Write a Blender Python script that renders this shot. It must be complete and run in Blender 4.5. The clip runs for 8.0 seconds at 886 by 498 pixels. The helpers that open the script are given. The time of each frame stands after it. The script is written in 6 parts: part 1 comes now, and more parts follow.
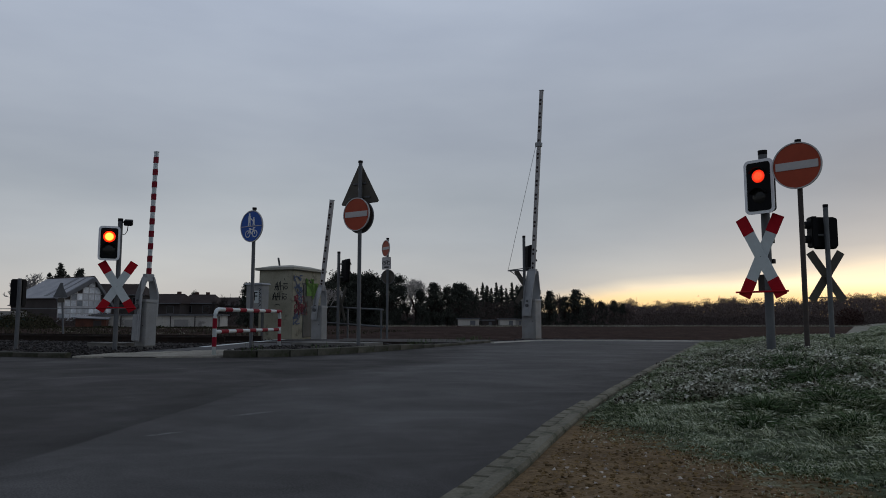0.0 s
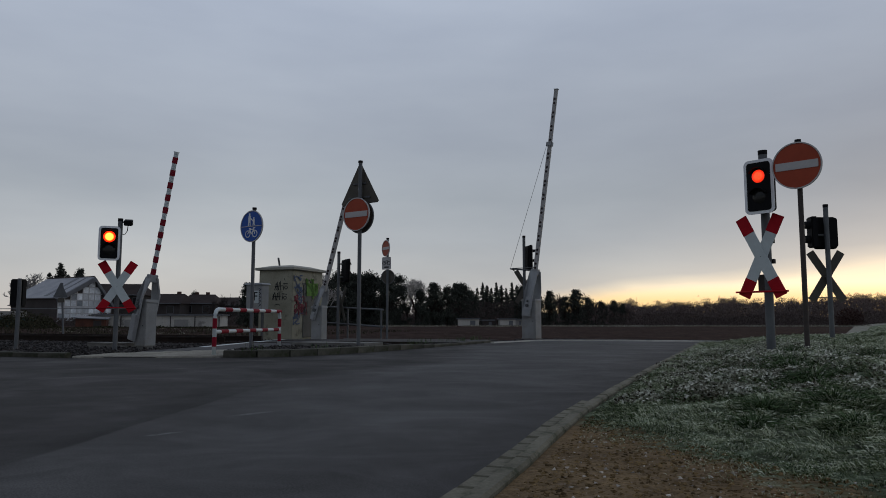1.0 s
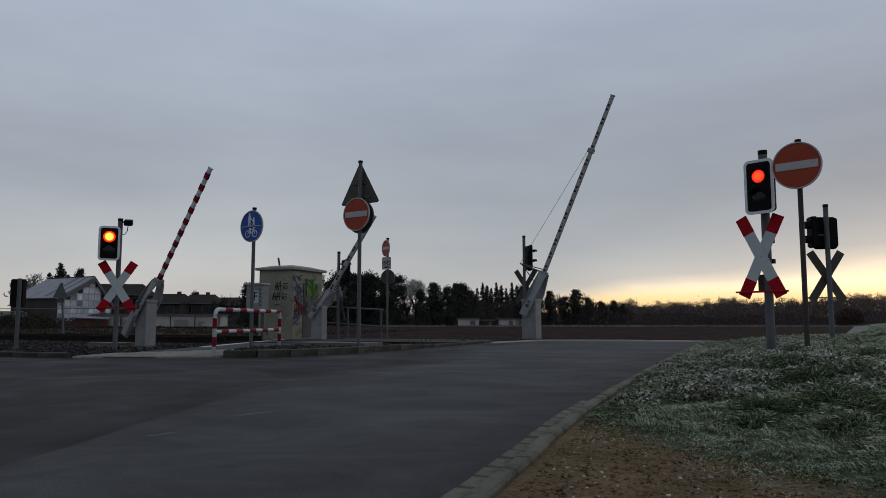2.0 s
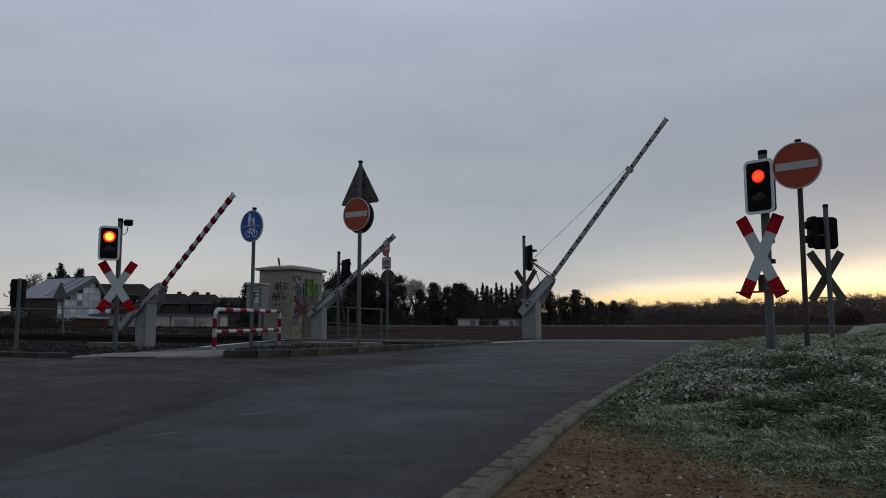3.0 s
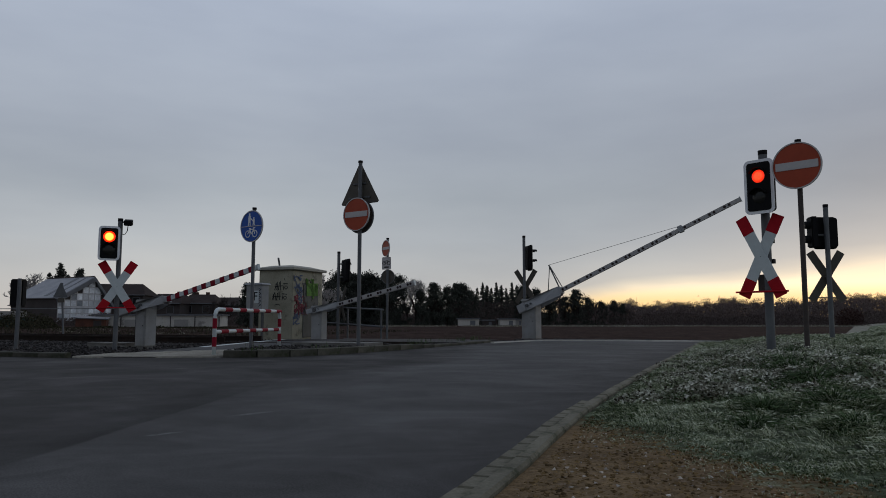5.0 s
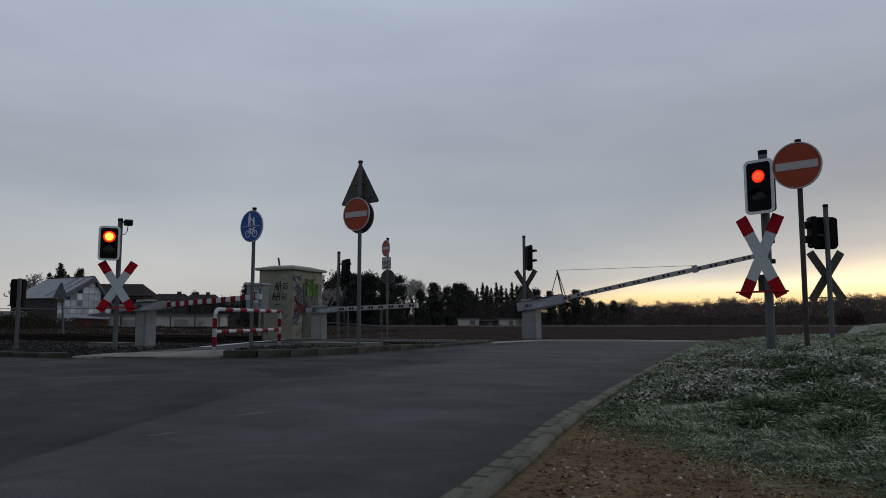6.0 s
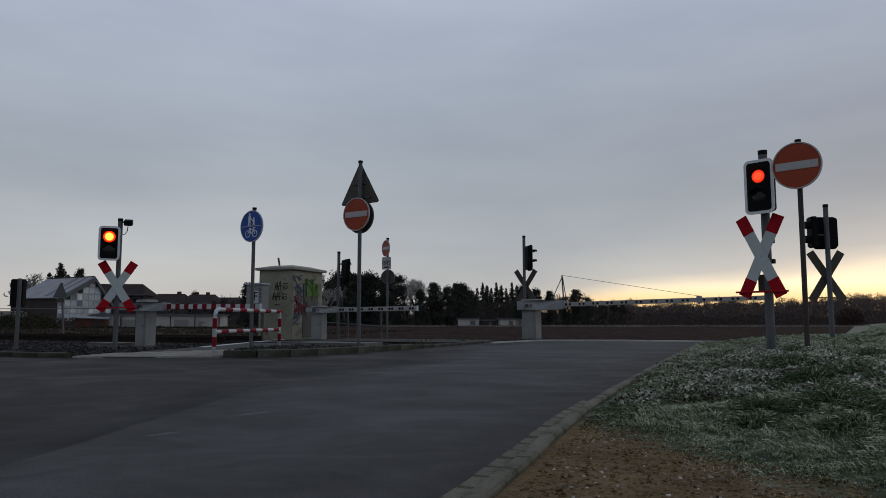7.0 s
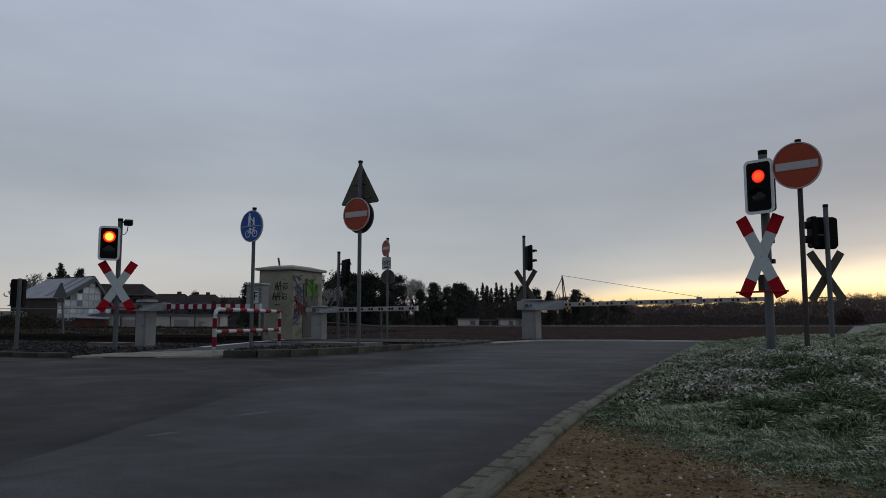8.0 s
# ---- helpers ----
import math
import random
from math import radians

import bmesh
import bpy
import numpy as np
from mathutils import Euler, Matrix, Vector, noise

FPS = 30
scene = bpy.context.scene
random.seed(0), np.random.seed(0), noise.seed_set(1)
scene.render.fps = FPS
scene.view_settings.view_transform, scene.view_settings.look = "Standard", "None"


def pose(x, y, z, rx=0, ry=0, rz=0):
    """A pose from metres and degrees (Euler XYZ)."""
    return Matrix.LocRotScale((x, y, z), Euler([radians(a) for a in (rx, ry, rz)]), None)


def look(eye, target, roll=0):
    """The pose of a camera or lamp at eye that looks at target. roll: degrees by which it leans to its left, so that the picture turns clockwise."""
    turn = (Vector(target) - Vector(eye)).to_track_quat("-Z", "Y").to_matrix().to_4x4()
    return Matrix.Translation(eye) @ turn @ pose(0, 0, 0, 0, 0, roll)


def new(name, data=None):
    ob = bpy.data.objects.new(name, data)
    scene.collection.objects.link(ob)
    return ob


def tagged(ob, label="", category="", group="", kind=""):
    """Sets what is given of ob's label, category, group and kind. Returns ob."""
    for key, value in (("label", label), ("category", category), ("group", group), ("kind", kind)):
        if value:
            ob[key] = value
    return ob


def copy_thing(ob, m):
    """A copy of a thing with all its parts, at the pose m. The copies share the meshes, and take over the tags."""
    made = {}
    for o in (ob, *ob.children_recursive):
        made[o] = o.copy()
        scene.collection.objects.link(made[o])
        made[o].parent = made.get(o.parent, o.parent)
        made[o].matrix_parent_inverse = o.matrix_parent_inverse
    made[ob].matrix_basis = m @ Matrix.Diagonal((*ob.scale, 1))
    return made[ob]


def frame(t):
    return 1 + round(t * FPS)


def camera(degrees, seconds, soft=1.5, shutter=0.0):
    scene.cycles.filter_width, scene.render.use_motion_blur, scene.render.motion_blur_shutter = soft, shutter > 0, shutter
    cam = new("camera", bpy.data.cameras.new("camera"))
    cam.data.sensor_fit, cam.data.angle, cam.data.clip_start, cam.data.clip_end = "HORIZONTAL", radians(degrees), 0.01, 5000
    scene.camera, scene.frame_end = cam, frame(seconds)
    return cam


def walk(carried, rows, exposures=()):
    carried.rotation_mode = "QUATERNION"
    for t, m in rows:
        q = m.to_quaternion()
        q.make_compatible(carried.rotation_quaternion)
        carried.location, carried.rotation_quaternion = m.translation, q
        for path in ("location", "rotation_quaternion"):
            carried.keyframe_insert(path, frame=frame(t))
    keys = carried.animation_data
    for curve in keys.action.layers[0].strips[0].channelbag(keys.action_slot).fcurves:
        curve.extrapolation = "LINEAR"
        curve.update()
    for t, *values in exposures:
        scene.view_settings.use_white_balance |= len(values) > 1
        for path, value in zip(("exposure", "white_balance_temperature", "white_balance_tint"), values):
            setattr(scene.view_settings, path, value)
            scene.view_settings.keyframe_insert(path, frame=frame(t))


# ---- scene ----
cam = camera(64, 8.0, soft=0.9)
VIEW = look((0, 0, 0.55), (0, 10, 0.55 + 10 * math.tan(radians(5.735))))
walk(cam, [(0.0, VIEW), (8.0, VIEW)])

# ---- sky and light ----
SUN_AZ, SUN_EL = radians(36), radians(4)
world = bpy.data.worlds.new("overcast_dawn")
scene.world = world
world.use_nodes = True


def node(tree, kind, **settings):
    n = tree.nodes.new(kind)
    for key, value in settings.items():
        n.inputs[key.replace("_", " ")].default_value = value
    return n


def ramp(tree, stops, source):
    r = tree.nodes.new("ShaderNodeValToRGB")
    els = r.color_ramp.elements
    while len(els) < len(stops):
        els.new(0.5)
    for e, (p, c) in zip(els, stops):
        e.position, e.color = p, (*c, 1) if len(c) == 3 else c
    tree.links.new(source, r.inputs[0])
    return r.outputs[0]


def arith(tree, op, a, b=0.0, c=0.0):
    m = tree.nodes.new("ShaderNodeMath")
    m.operation = op
    for i, v in enumerate((a, b, c)):
        if isinstance(v, (int, float)):
            m.inputs[i].default_value = v
        else:
            tree.links.new(v, m.inputs[i])
    return m.outputs[0]


def blend(tree, fac, a, b, mode="MIX"):
    m = tree.nodes.new("ShaderNodeMix")
    m.data_type, m.blend_type = "RGBA", mode
    for i, v in ((0, fac), (6, a), (7, b)):
        if isinstance(v, (int, float)):
            m.inputs[i].default_value = v
        elif isinstance(v, tuple):
            m.inputs[i].default_value = (*v, 1)
        else:
            tree.links.new(v, m.inputs[i])
    return m.outputs[2]


def build_sky():
    t = world.node_tree
    t.nodes.clear()
    out = t.nodes.new("ShaderNodeOutputWorld")
    sky = t.nodes.new("ShaderNodeTexSky")
    sky.sky_type, sky.sun_disc = "NISHITA", False
    sky.sun_elevation, sky.sun_rotation = SUN_EL, SUN_AZ
    clear = node(t, "ShaderNodeBackground", Strength=0.004)
    t.links.new(sky.outputs[0], clear.inputs[0])
    co = t.nodes.new("ShaderNodeTexCoord").outputs["Generated"]
    sep = t.nodes.new("ShaderNodeSeparateXYZ")
    t.links.new(co, sep.inputs[0])
    x, y, z = sep.outputs
    # cloud cover by height above the horizon
    cover = ramp(t, [(0.0, (0.53, 0.49, 0.455)), (0.06, (0.525, 0.525, 0.52)), (0.11, (0.455, 0.480, 0.51)), (0.17, (0.385, 0.42, 0.465)),
                     (0.25, (0.365, 0.405, 0.475)), (0.42, (0.42, 0.475, 0.58)), (0.75, (0.36, 0.41, 0.51)), (1.0, (0.32, 0.36, 0.46))], z)
    # drifting, stretched cloud texture
    mp = t.nodes.new("ShaderNodeMapping")
    mp.inputs["Scale"].default_value = (1.0, 1.0, 4.0)
    mp.inputs["Rotation"].default_value = (0, radians(8), 0)
    t.links.new(co, mp.inputs[0])
    n1 = node(t, "ShaderNodeTexNoise", Scale=2.2, Detail=5.0, Roughness=0.5)
    t.links.new(mp.outputs[0], n1.inputs["Vector"])
    streak = ramp(t, [(0.3, (0.87, 0.88, 0.90)), (0.7, (1.10, 1.095, 1.075))], n1.outputs[0])
    cover = blend(t, 1.0, cover, streak, "MULTIPLY")
    # the break in the clouds where the sun will rise
    toward = arith(t, "ADD", arith(t, "MULTIPLY", x, math.sin(SUN_AZ)), arith(t, "MULTIPLY", y, math.cos(SUN_AZ)))
    az = ramp(t, [(0.795, (0, 0, 0)), (0.846, (0.09, 0.09, 0.09)), (0.878, (0.38, 0.38, 0.38)), (0.907, (0.82, 0.82, 0.82)), (0.935, (1, 1, 1))], toward)
    # the cloud bank is heavier towards the sunrise, and the sky behind is still dark
    bank = ramp(t, [(0.0, (1, 1, 1)), (0.05, (0.88, 0.91, 0.95)), (0.10, (0.83, 0.85, 0.88)), (0.3, (0.87, 0.875, 0.885)), (0.6, (1, 1, 1))], z)
    side = ramp(t, [(0.616, (0, 0, 0)), (0.875, (1, 1, 1))], toward)
    cover = blend(t, side, cover, blend(t, 1.0, cover, bank, "MULTIPLY"))
    dark = ramp(t, [(0.0, (0.58, 0.59, 0.62)), (0.40, (0.74, 0.745, 0.76)), (0.66, (1, 1, 1))], arith(t, "MULTIPLY_ADD", toward, 0.5, 0.5))
    cover = blend(t, 1.0, cover, dark, "MULTIPLY")
    n2 = node(t, "ShaderNodeTexNoise", Scale=3.0, Detail=4.0, Roughness=0.55)
    t.links.new(mp.outputs[0], n2.inputs["Vector"])
    zz = arith(t, "ADD", z, arith(t, "MULTIPLY", arith(t, "SUBTRACT", n2.outputs[0], 0.5), 0.045))
    zz = arith(t, "SUBTRACT", zz, arith(t, "MULTIPLY_ADD", x, 0.13, -0.047))
    low = ramp(t, [(0.0, (1, 1, 1)), (0.044, (0.97, 0.97, 0.97)), (0.056, (0.52, 0.52, 0.52)), (0.070, (0.17, 0.17, 0.17)), (0.12, (0.04, 0.04, 0.04)), (0.16, (0, 0, 0))], zz)
    tint = ramp(t, [(0.0, (1.0, 0.62, 0.24)), (0.028, (1.06, 0.77, 0.38)), (0.046, (1.18, 0.99, 0.69)), (0.08, (0.76, 0.70, 0.60)), (0.16, (0.66, 0.66, 0.64))], z)
    glow = blend(t, 1.0, az, low, "MULTIPLY")
    sepg = t.nodes.new("ShaderNodeSeparateColor")
    t.links.new(glow, sepg.inputs[0])
    colour = blend(t, sepg.outputs[0], cover, tint)
    cloud = node(t, "ShaderNodeBackground", Strength=1.0)
    t.links.new(colour, cloud.inputs[0])
    add = t.nodes.new("ShaderNodeAddShader")
    t.links.new(clear.outputs[0], add.inputs[0])
    t.links.new(cloud.outputs[0], add.inputs[1])
    t.links.new(add.outputs[0], out.inputs[0])


build_sky()
sun_data = bpy.data.lights.new("sun", "SUN")
sun_data.energy, sun_data.angle, sun_data.color = 0.15, radians(30), (1.0, 0.8, 0.55)
sun = new("sun", sun_data)
sun.matrix_world = look((math.sin(SUN_AZ) * 60, math.cos(SUN_AZ) * 60, 60 * math.tan(SUN_EL)), (0, 0, 0))
scene.view_settings.exposure = 0.0


# ---- materials ----
def mat(name, a, b=None, scale=6.0, rough=0.7, metal=0.0, bump=0.0, fine=60.0, vary=0.0, island=False, spots=None, rough_b=None, spec=0.3, grain=0.2):
    """A surface of two tones at two scales, with relief; vary: how far pieces differ."""
    m = bpy.data.materials.new(name)
    m.use_nodes = True
    t = m.node_tree
    bsdf = t.nodes["Principled BSDF"]
    bsdf.inputs["Metallic"].default_value = metal
    bsdf.inputs["Specular IOR Level"].default_value = spec
    co = t.nodes.new("ShaderNodeTexCoord").outputs["Object"]
    big = node(t, "ShaderNodeTexNoise", Scale=scale, Detail=5.0, Roughness=0.6)
    small = node(t, "ShaderNodeTexNoise", Scale=fine, Detail=3.0, Roughness=0.6)
    t.links.new(co, big.inputs["Vector"])
    t.links.new(co, small.inputs["Vector"])
    b = b or tuple(v * 0.72 for v in a)
    f1 = ramp(t, [(0.32, (0, 0, 0)), (0.68, (1, 1, 1))], big.outputs[0])
    colour = blend(t, f1, a, b)
    grain = ramp(t, [(0.3, (1 - grain,) * 3), (0.7, (1 + grain * 0.75,) * 3)], small.outputs[0])
    colour = blend(t, 1.0, colour, grain, "MULTIPLY")
    if spots:
        at, sc = spots
        n3 = node(t, "ShaderNodeTexNoise", Scale=sc, Detail=6.0, Roughness=0.7)
        t.links.new(co, n3.inputs["Vector"])
        f3 = ramp(t, [(0.55, (0, 0, 0)), (0.66, (1, 1, 1))], n3.outputs[0])
        colour = blend(t, f3, colour, at)
    if vary:
        if island:
            r = t.nodes.new("ShaderNodeNewGeometry").outputs["Random Per Island"]
        else:
            r = t.nodes.new("ShaderNodeObjectInfo").outputs["Random"]
        f = arith(t, "MULTIPLY_ADD", r, 2 * vary, 1 - vary)
        comb = t.nodes.new("ShaderNodeCombineColor")
        for i in range(3):
            t.links.new(f, comb.inputs[i])
        colour = blend(t, 1.0, colour, comb.outputs[0], "MULTIPLY")
    t.links.new(colour, bsdf.inputs["Base Color"])
    rr = arith(t, "MULTIPLY_ADD", big.outputs[0], (rough_b - rough) if rough_b else 0.12, rough - (0 if rough_b else 0.06))
    t.links.new(rr, bsdf.inputs["Roughness"])
    if bump:
        bn = node(t, "ShaderNodeBump", Strength=1.0, Distance=bump)
        t.links.new(small.outputs[0], bn.inputs["Height"])
        t.links.new(bn.outputs[0], bsdf.inputs["Normal"])
    return m


def lamp_mat(name, colour, rim, strength, radius):
    m = bpy.data.materials.new(name)
    m.use_nodes = True
    t = m.node_tree
    bsdf = t.nodes["Principled BSDF"]
    bsdf.inputs["Base Color"].default_value = (*(k * 0.3 for k in rim), 1)
    bsdf.inputs["Roughness"].default_value = 0.25
    co = t.nodes.new("ShaderNodeTexCoord").outputs["Object"]
    # hottest in the middle, deep red at the rim, with the lens's fine facets
    ln = t.nodes.new("ShaderNodeVectorMath")
    ln.operation = "LENGTH"
    t.links.new(co, ln.inputs[0])
    far_out = arith(t, "MULTIPLY", ln.outputs["Value"], 1 / radius)
    c = ramp(t, [(0.0, colour), (0.5, colour), (0.70, rim), (1.0, tuple(k * 0.35 for k in rim))], far_out)
    v = node(t, "ShaderNodeTexVoronoi", Scale=55.0)
    t.links.new(co, v.inputs["Vector"])
    c = blend(t, 1.0, c, ramp(t, [(0.0, (1.1, 1.1, 1.1)), (0.9, (0.75, 0.75, 0.75))], v.outputs["Distance"]), "MULTIPLY")
    t.links.new(c, bsdf.inputs["Emission Color"])
    bsdf.inputs["Emission Strength"].default_value = strength
    return m


ASPHALT = mat("asphalt", (0.062, 0.060, 0.0585), (0.096, 0.093, 0.091), 0.45, 0.80, bump=0.0012, fine=150, rough_b=0.70, spec=0.105, grain=0.6)
ASPHALT_OLD = mat("asphalt_old", (0.040, 0.039, 0.040), (0.060, 0.058, 0.057), 0.8, 0.75, bump=0.003, fine=80, spec=0.2)


def two_ages(m):
    """The older, darker half of the road surface, and pale scuffs along the way of the wheels."""
    t = m.node_tree
    bsdf = t.nodes["Principled BSDF"]
    was = bsdf.inputs["Base Color"].links[0].from_socket
    co = t.nodes.new("ShaderNodeTexCoord").outputs["Object"]
    sep = t.nodes.new("ShaderNodeSeparateXYZ")
    t.links.new(co, sep.inputs[0])
    n = node(t, "ShaderNodeTexNoise", Scale=0.55, Detail=4.0, Roughness=0.55, Distortion=0.6)
    t.links.new(co, n.inputs["Vector"])
    v = arith(t, "SUBTRACT", sep.outputs[0], arith(t, "MULTIPLY_ADD", sep.outputs[1], 0.25, -2.6))
    v = arith(t, "ADD", v, arith(t, "MULTIPLY_ADD", n.outputs[0], 2.4, -1.2))
    f = ramp(t, [(0.35, (1, 1, 1)), (0.62, (0, 0, 0))], arith(t, "MULTIPLY_ADD", v, 0.35, 0.5))
    old = blend(t, 1.0, was, (0.47, 0.45, 0.44), "MULTIPLY")
    n5 = node(t, "ShaderNodeTexNoise", Scale=0.9, Detail=5.0, Roughness=0.6, Distortion=0.8)
    t.links.new(co, n5.inputs["Vector"])
    old = blend(t, 1.0, old, ramp(t, [(0.36, (0.55, 0.54, 0.53)), (0.5, (1, 1, 1)), (0.64, (1.75, 1.75, 1.78))], n5.outputs[0]), "MULTIPLY")
    c = blend(t, f, was, old)
    mp = t.nodes.new("ShaderNodeMapping")
    mp.inputs["Rotation"].default_value = (0, 0, radians(24))
    mp.inputs["Scale"].default_value = (0.7, 0.95, 1)
    t.links.new(co, mp.inputs[0])
    n2 = node(t, "ShaderNodeTexNoise", Scale=1.7, Detail=7.0, Roughness=0.72, Distortion=0.7)
    t.links.new(mp.outputs[0], n2.inputs["Vector"])
    c = blend(t, 1.0, c, ramp(t, [(0.33, (0.70, 0.70, 0.705)), (0.5, (1, 1, 1)), (0.67, (1.32, 1.33, 1.35))], n2.outputs[0]), "MULTIPLY")
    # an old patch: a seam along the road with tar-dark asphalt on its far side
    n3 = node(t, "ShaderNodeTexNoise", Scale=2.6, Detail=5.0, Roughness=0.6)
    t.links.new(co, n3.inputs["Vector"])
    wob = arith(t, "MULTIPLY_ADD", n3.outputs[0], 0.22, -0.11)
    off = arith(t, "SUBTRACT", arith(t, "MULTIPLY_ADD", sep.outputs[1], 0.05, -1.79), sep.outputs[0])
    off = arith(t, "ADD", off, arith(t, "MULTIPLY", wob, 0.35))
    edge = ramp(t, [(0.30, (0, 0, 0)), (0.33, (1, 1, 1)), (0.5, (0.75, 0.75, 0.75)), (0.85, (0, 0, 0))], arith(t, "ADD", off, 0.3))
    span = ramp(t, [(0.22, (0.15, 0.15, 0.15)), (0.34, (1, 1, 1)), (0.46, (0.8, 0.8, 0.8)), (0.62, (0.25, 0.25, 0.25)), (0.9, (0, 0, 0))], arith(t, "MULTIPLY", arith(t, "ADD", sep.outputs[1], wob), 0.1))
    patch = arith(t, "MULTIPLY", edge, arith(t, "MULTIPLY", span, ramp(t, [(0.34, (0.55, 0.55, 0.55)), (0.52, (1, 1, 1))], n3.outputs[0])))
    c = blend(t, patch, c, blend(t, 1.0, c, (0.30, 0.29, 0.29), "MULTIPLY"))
    # tar-dark, dirty band where the road runs along the verge
    gap = arith(t, "SUBTRACT", arith(t, "MULTIPLY_ADD", sep.outputs[1], 0.4208, -0.988), sep.outputs[0])
    gap = arith(t, "ADD", gap, arith(t, "MULTIPLY_ADD", n2.outputs[0], 1.2, -0.6))
    near = ramp(t, [(0.05, (1, 1, 1)), (0.5, (0.45, 0.45, 0.45)), (0.95, (0, 0, 0))], gap)
    c = blend(t, near, c, blend(t, 1.0, c, (0.60, 0.585, 0.58), "MULTIPLY"))
    # two pale scrape marks
    n4 = node(t, "ShaderNodeTexNoise", Scale=24.0, Detail=5.0, Roughness=0.7)
    t.links.new(co, n4.inputs["Vector"])
    for x, y, turn, long, wide in ((-1.36, 3.52, 45, 0.12, 0.035), (-1.12, 4.28, 47, 0.20, 0.04)):
        mk = t.nodes.new("ShaderNodeMapping")
        mk.vector_type = "TEXTURE"
        mk.inputs["Location"].default_value = (x, y, 0)
        mk.inputs["Rotation"].default_value = (0, 0, radians(turn))
        mk.inputs["Scale"].default_value = (long, wide, 1)
        t.links.new(co, mk.inputs[0])
        ln = t.nodes.new("ShaderNodeVectorMath")
        ln.operation = "LENGTH"
        t.links.new(mk.outputs[0], ln.inputs[0])
        f = ramp(t, [(0.3, (1, 1, 1)), (1.0, (0, 0, 0))], ln.outputs["Value"])
        f = arith(t, "MULTIPLY", f, ramp(t, [(0.38, (0, 0, 0)), (0.56, (0.8, 0.8, 0.8))], n4.outputs[0]))
        c = blend(t, f, c, (0.17, 0.17, 0.17))
    t.links.new(c, bsdf.inputs["Base Color"])


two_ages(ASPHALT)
CONCRETE = mat("concrete", (0.20, 0.195, 0.18), (0.13, 0.125, 0.11), 5, 0.85, bump=0.002, fine=70, vary=0.18)
KERB = mat("kerb_concrete", (0.170, 0.158, 0.116), (0.108, 0.100, 0.070), 7, 0.9, bump=0.003, fine=80, vary=0.14, spots=((0.05, 0.055, 0.03), 9))
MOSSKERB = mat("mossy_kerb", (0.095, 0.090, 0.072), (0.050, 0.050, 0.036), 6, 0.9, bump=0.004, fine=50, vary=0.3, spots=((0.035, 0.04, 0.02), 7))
CHIMNEY = mat("chimney_brick", (0.10, 0.055, 0.045), (0.07, 0.04, 0.034), 3, 0.9, spec=0.05)
RUST = mat("rusty_boards", (0.14, 0.055, 0.035), (0.08, 0.035, 0.025), 2, 0.85)
PAVER = mat("paver", (0.42, 0.40, 0.34), (0.30, 0.28, 0.24), 3, 0.85, bump=0.002, fine=60, vary=0.12)
SOIL = mat("ploughed_soil", (0.052, 0.032, 0.026), (0.027, 0.017, 0.014), 0.7, 0.95, bump=0.07, fine=6, spots=((0.082, 0.056, 0.045), 2.2), spec=0.02, grain=0.4)
VERGE = mat("verge_soil", (0.05, 0.045, 0.028), (0.032, 0.04, 0.02), 3.0, 0.95, bump=0.02, fine=30, spots=((0.09, 0.10, 0.085), 6), spec=0.05)
EDGE = mat("pale_edge_concrete", (0.62, 0.60, 0.55), (0.46, 0.44, 0.40), 3, 0.85, bump=0.002, fine=60)
MARGIN = mat("frosted_dry_grass", (0.30, 0.29, 0.24), (0.17, 0.16, 0.12), 0.6, 0.9, vary=0.5, island=True, spec=0.05)
TRACK_GREEN = mat("frosted_field_path", (0.17, 0.20, 0.13), (0.08, 0.11, 0.05), 1.5, 0.95, bump=0.02, fine=20, spots=((0.34, 0.36, 0.30), 1.2), spec=0.05)
EDGE_PATH = mat("frosted_track", (0.30, 0.29, 0.25), (0.17, 0.17, 0.13), 1.1, 0.95, bump=0.01, fine=30, spec=0.05)
REDTWIG = mat("red_brown_twigs", (0.085, 0.052, 0.045), (0.055, 0.036, 0.033), 0.8, 0.95, vary=0.4, island=True, spec=0.05)
BALLAST = mat("ballast_stone", (0.054, 0.049, 0.046), (0.024, 0.021, 0.020), 4, 0.9, vary=0.75, island=True)
PEBBLE = mat("pebble", (0.50, 0.46, 0.40), (0.26, 0.22, 0.18), 9, 0.8, vary=0.55, island=True)
RAIL = mat("rail_steel", (0.035, 0.025, 0.02), (0.022, 0.017, 0.015), 6, 0.7, metal=0.3, spec=0.1)
TIMBER = mat("sleeper", (0.045, 0.038, 0.032), (0.07, 0.06, 0.05), 4, 0.9, vary=0.2)
GALV = mat("galvanised_steel", (0.135, 0.142, 0.148), (0.105, 0.112, 0.118), 5, 0.6, metal=0.3, fine=30, grain=0.06)
GALV_DARK = mat("weathered_steel", (0.12, 0.122, 0.125), (0.085, 0.09, 0.09), 5, 0.6, metal=0.3, fine=30)
# post steel darkened and browned: its backlit side is put into the colour
BROWNSTEEL = mat("backlit_brown_steel", (0.075, 0.062, 0.056), (0.052, 0.043, 0.040), 5, 0.65, metal=0.2, fine=30, grain=0.1)
BACK = mat("sign_back", (0.105, 0.096, 0.078), (0.08, 0.072, 0.06), 4, 0.65, metal=0.2, grain=0.08)
GREYBOX = mat("grey_housing", (0.30, 0.305, 0.30), (0.24, 0.245, 0.24), 4, 0.6, fine=40, spots=((0.24, 0.235, 0.215), 5), grain=0.06)
GREYARM = mat("grey_arm", (0.34, 0.35, 0.355), (0.28, 0.29, 0.295), 4, 0.55, fine=40, grain=0.06)
WHITE = mat("white_enamel", (0.55, 0.60, 0.60), (0.50, 0.55, 0.55), 6, 0.45, fine=30, grain=0.04)
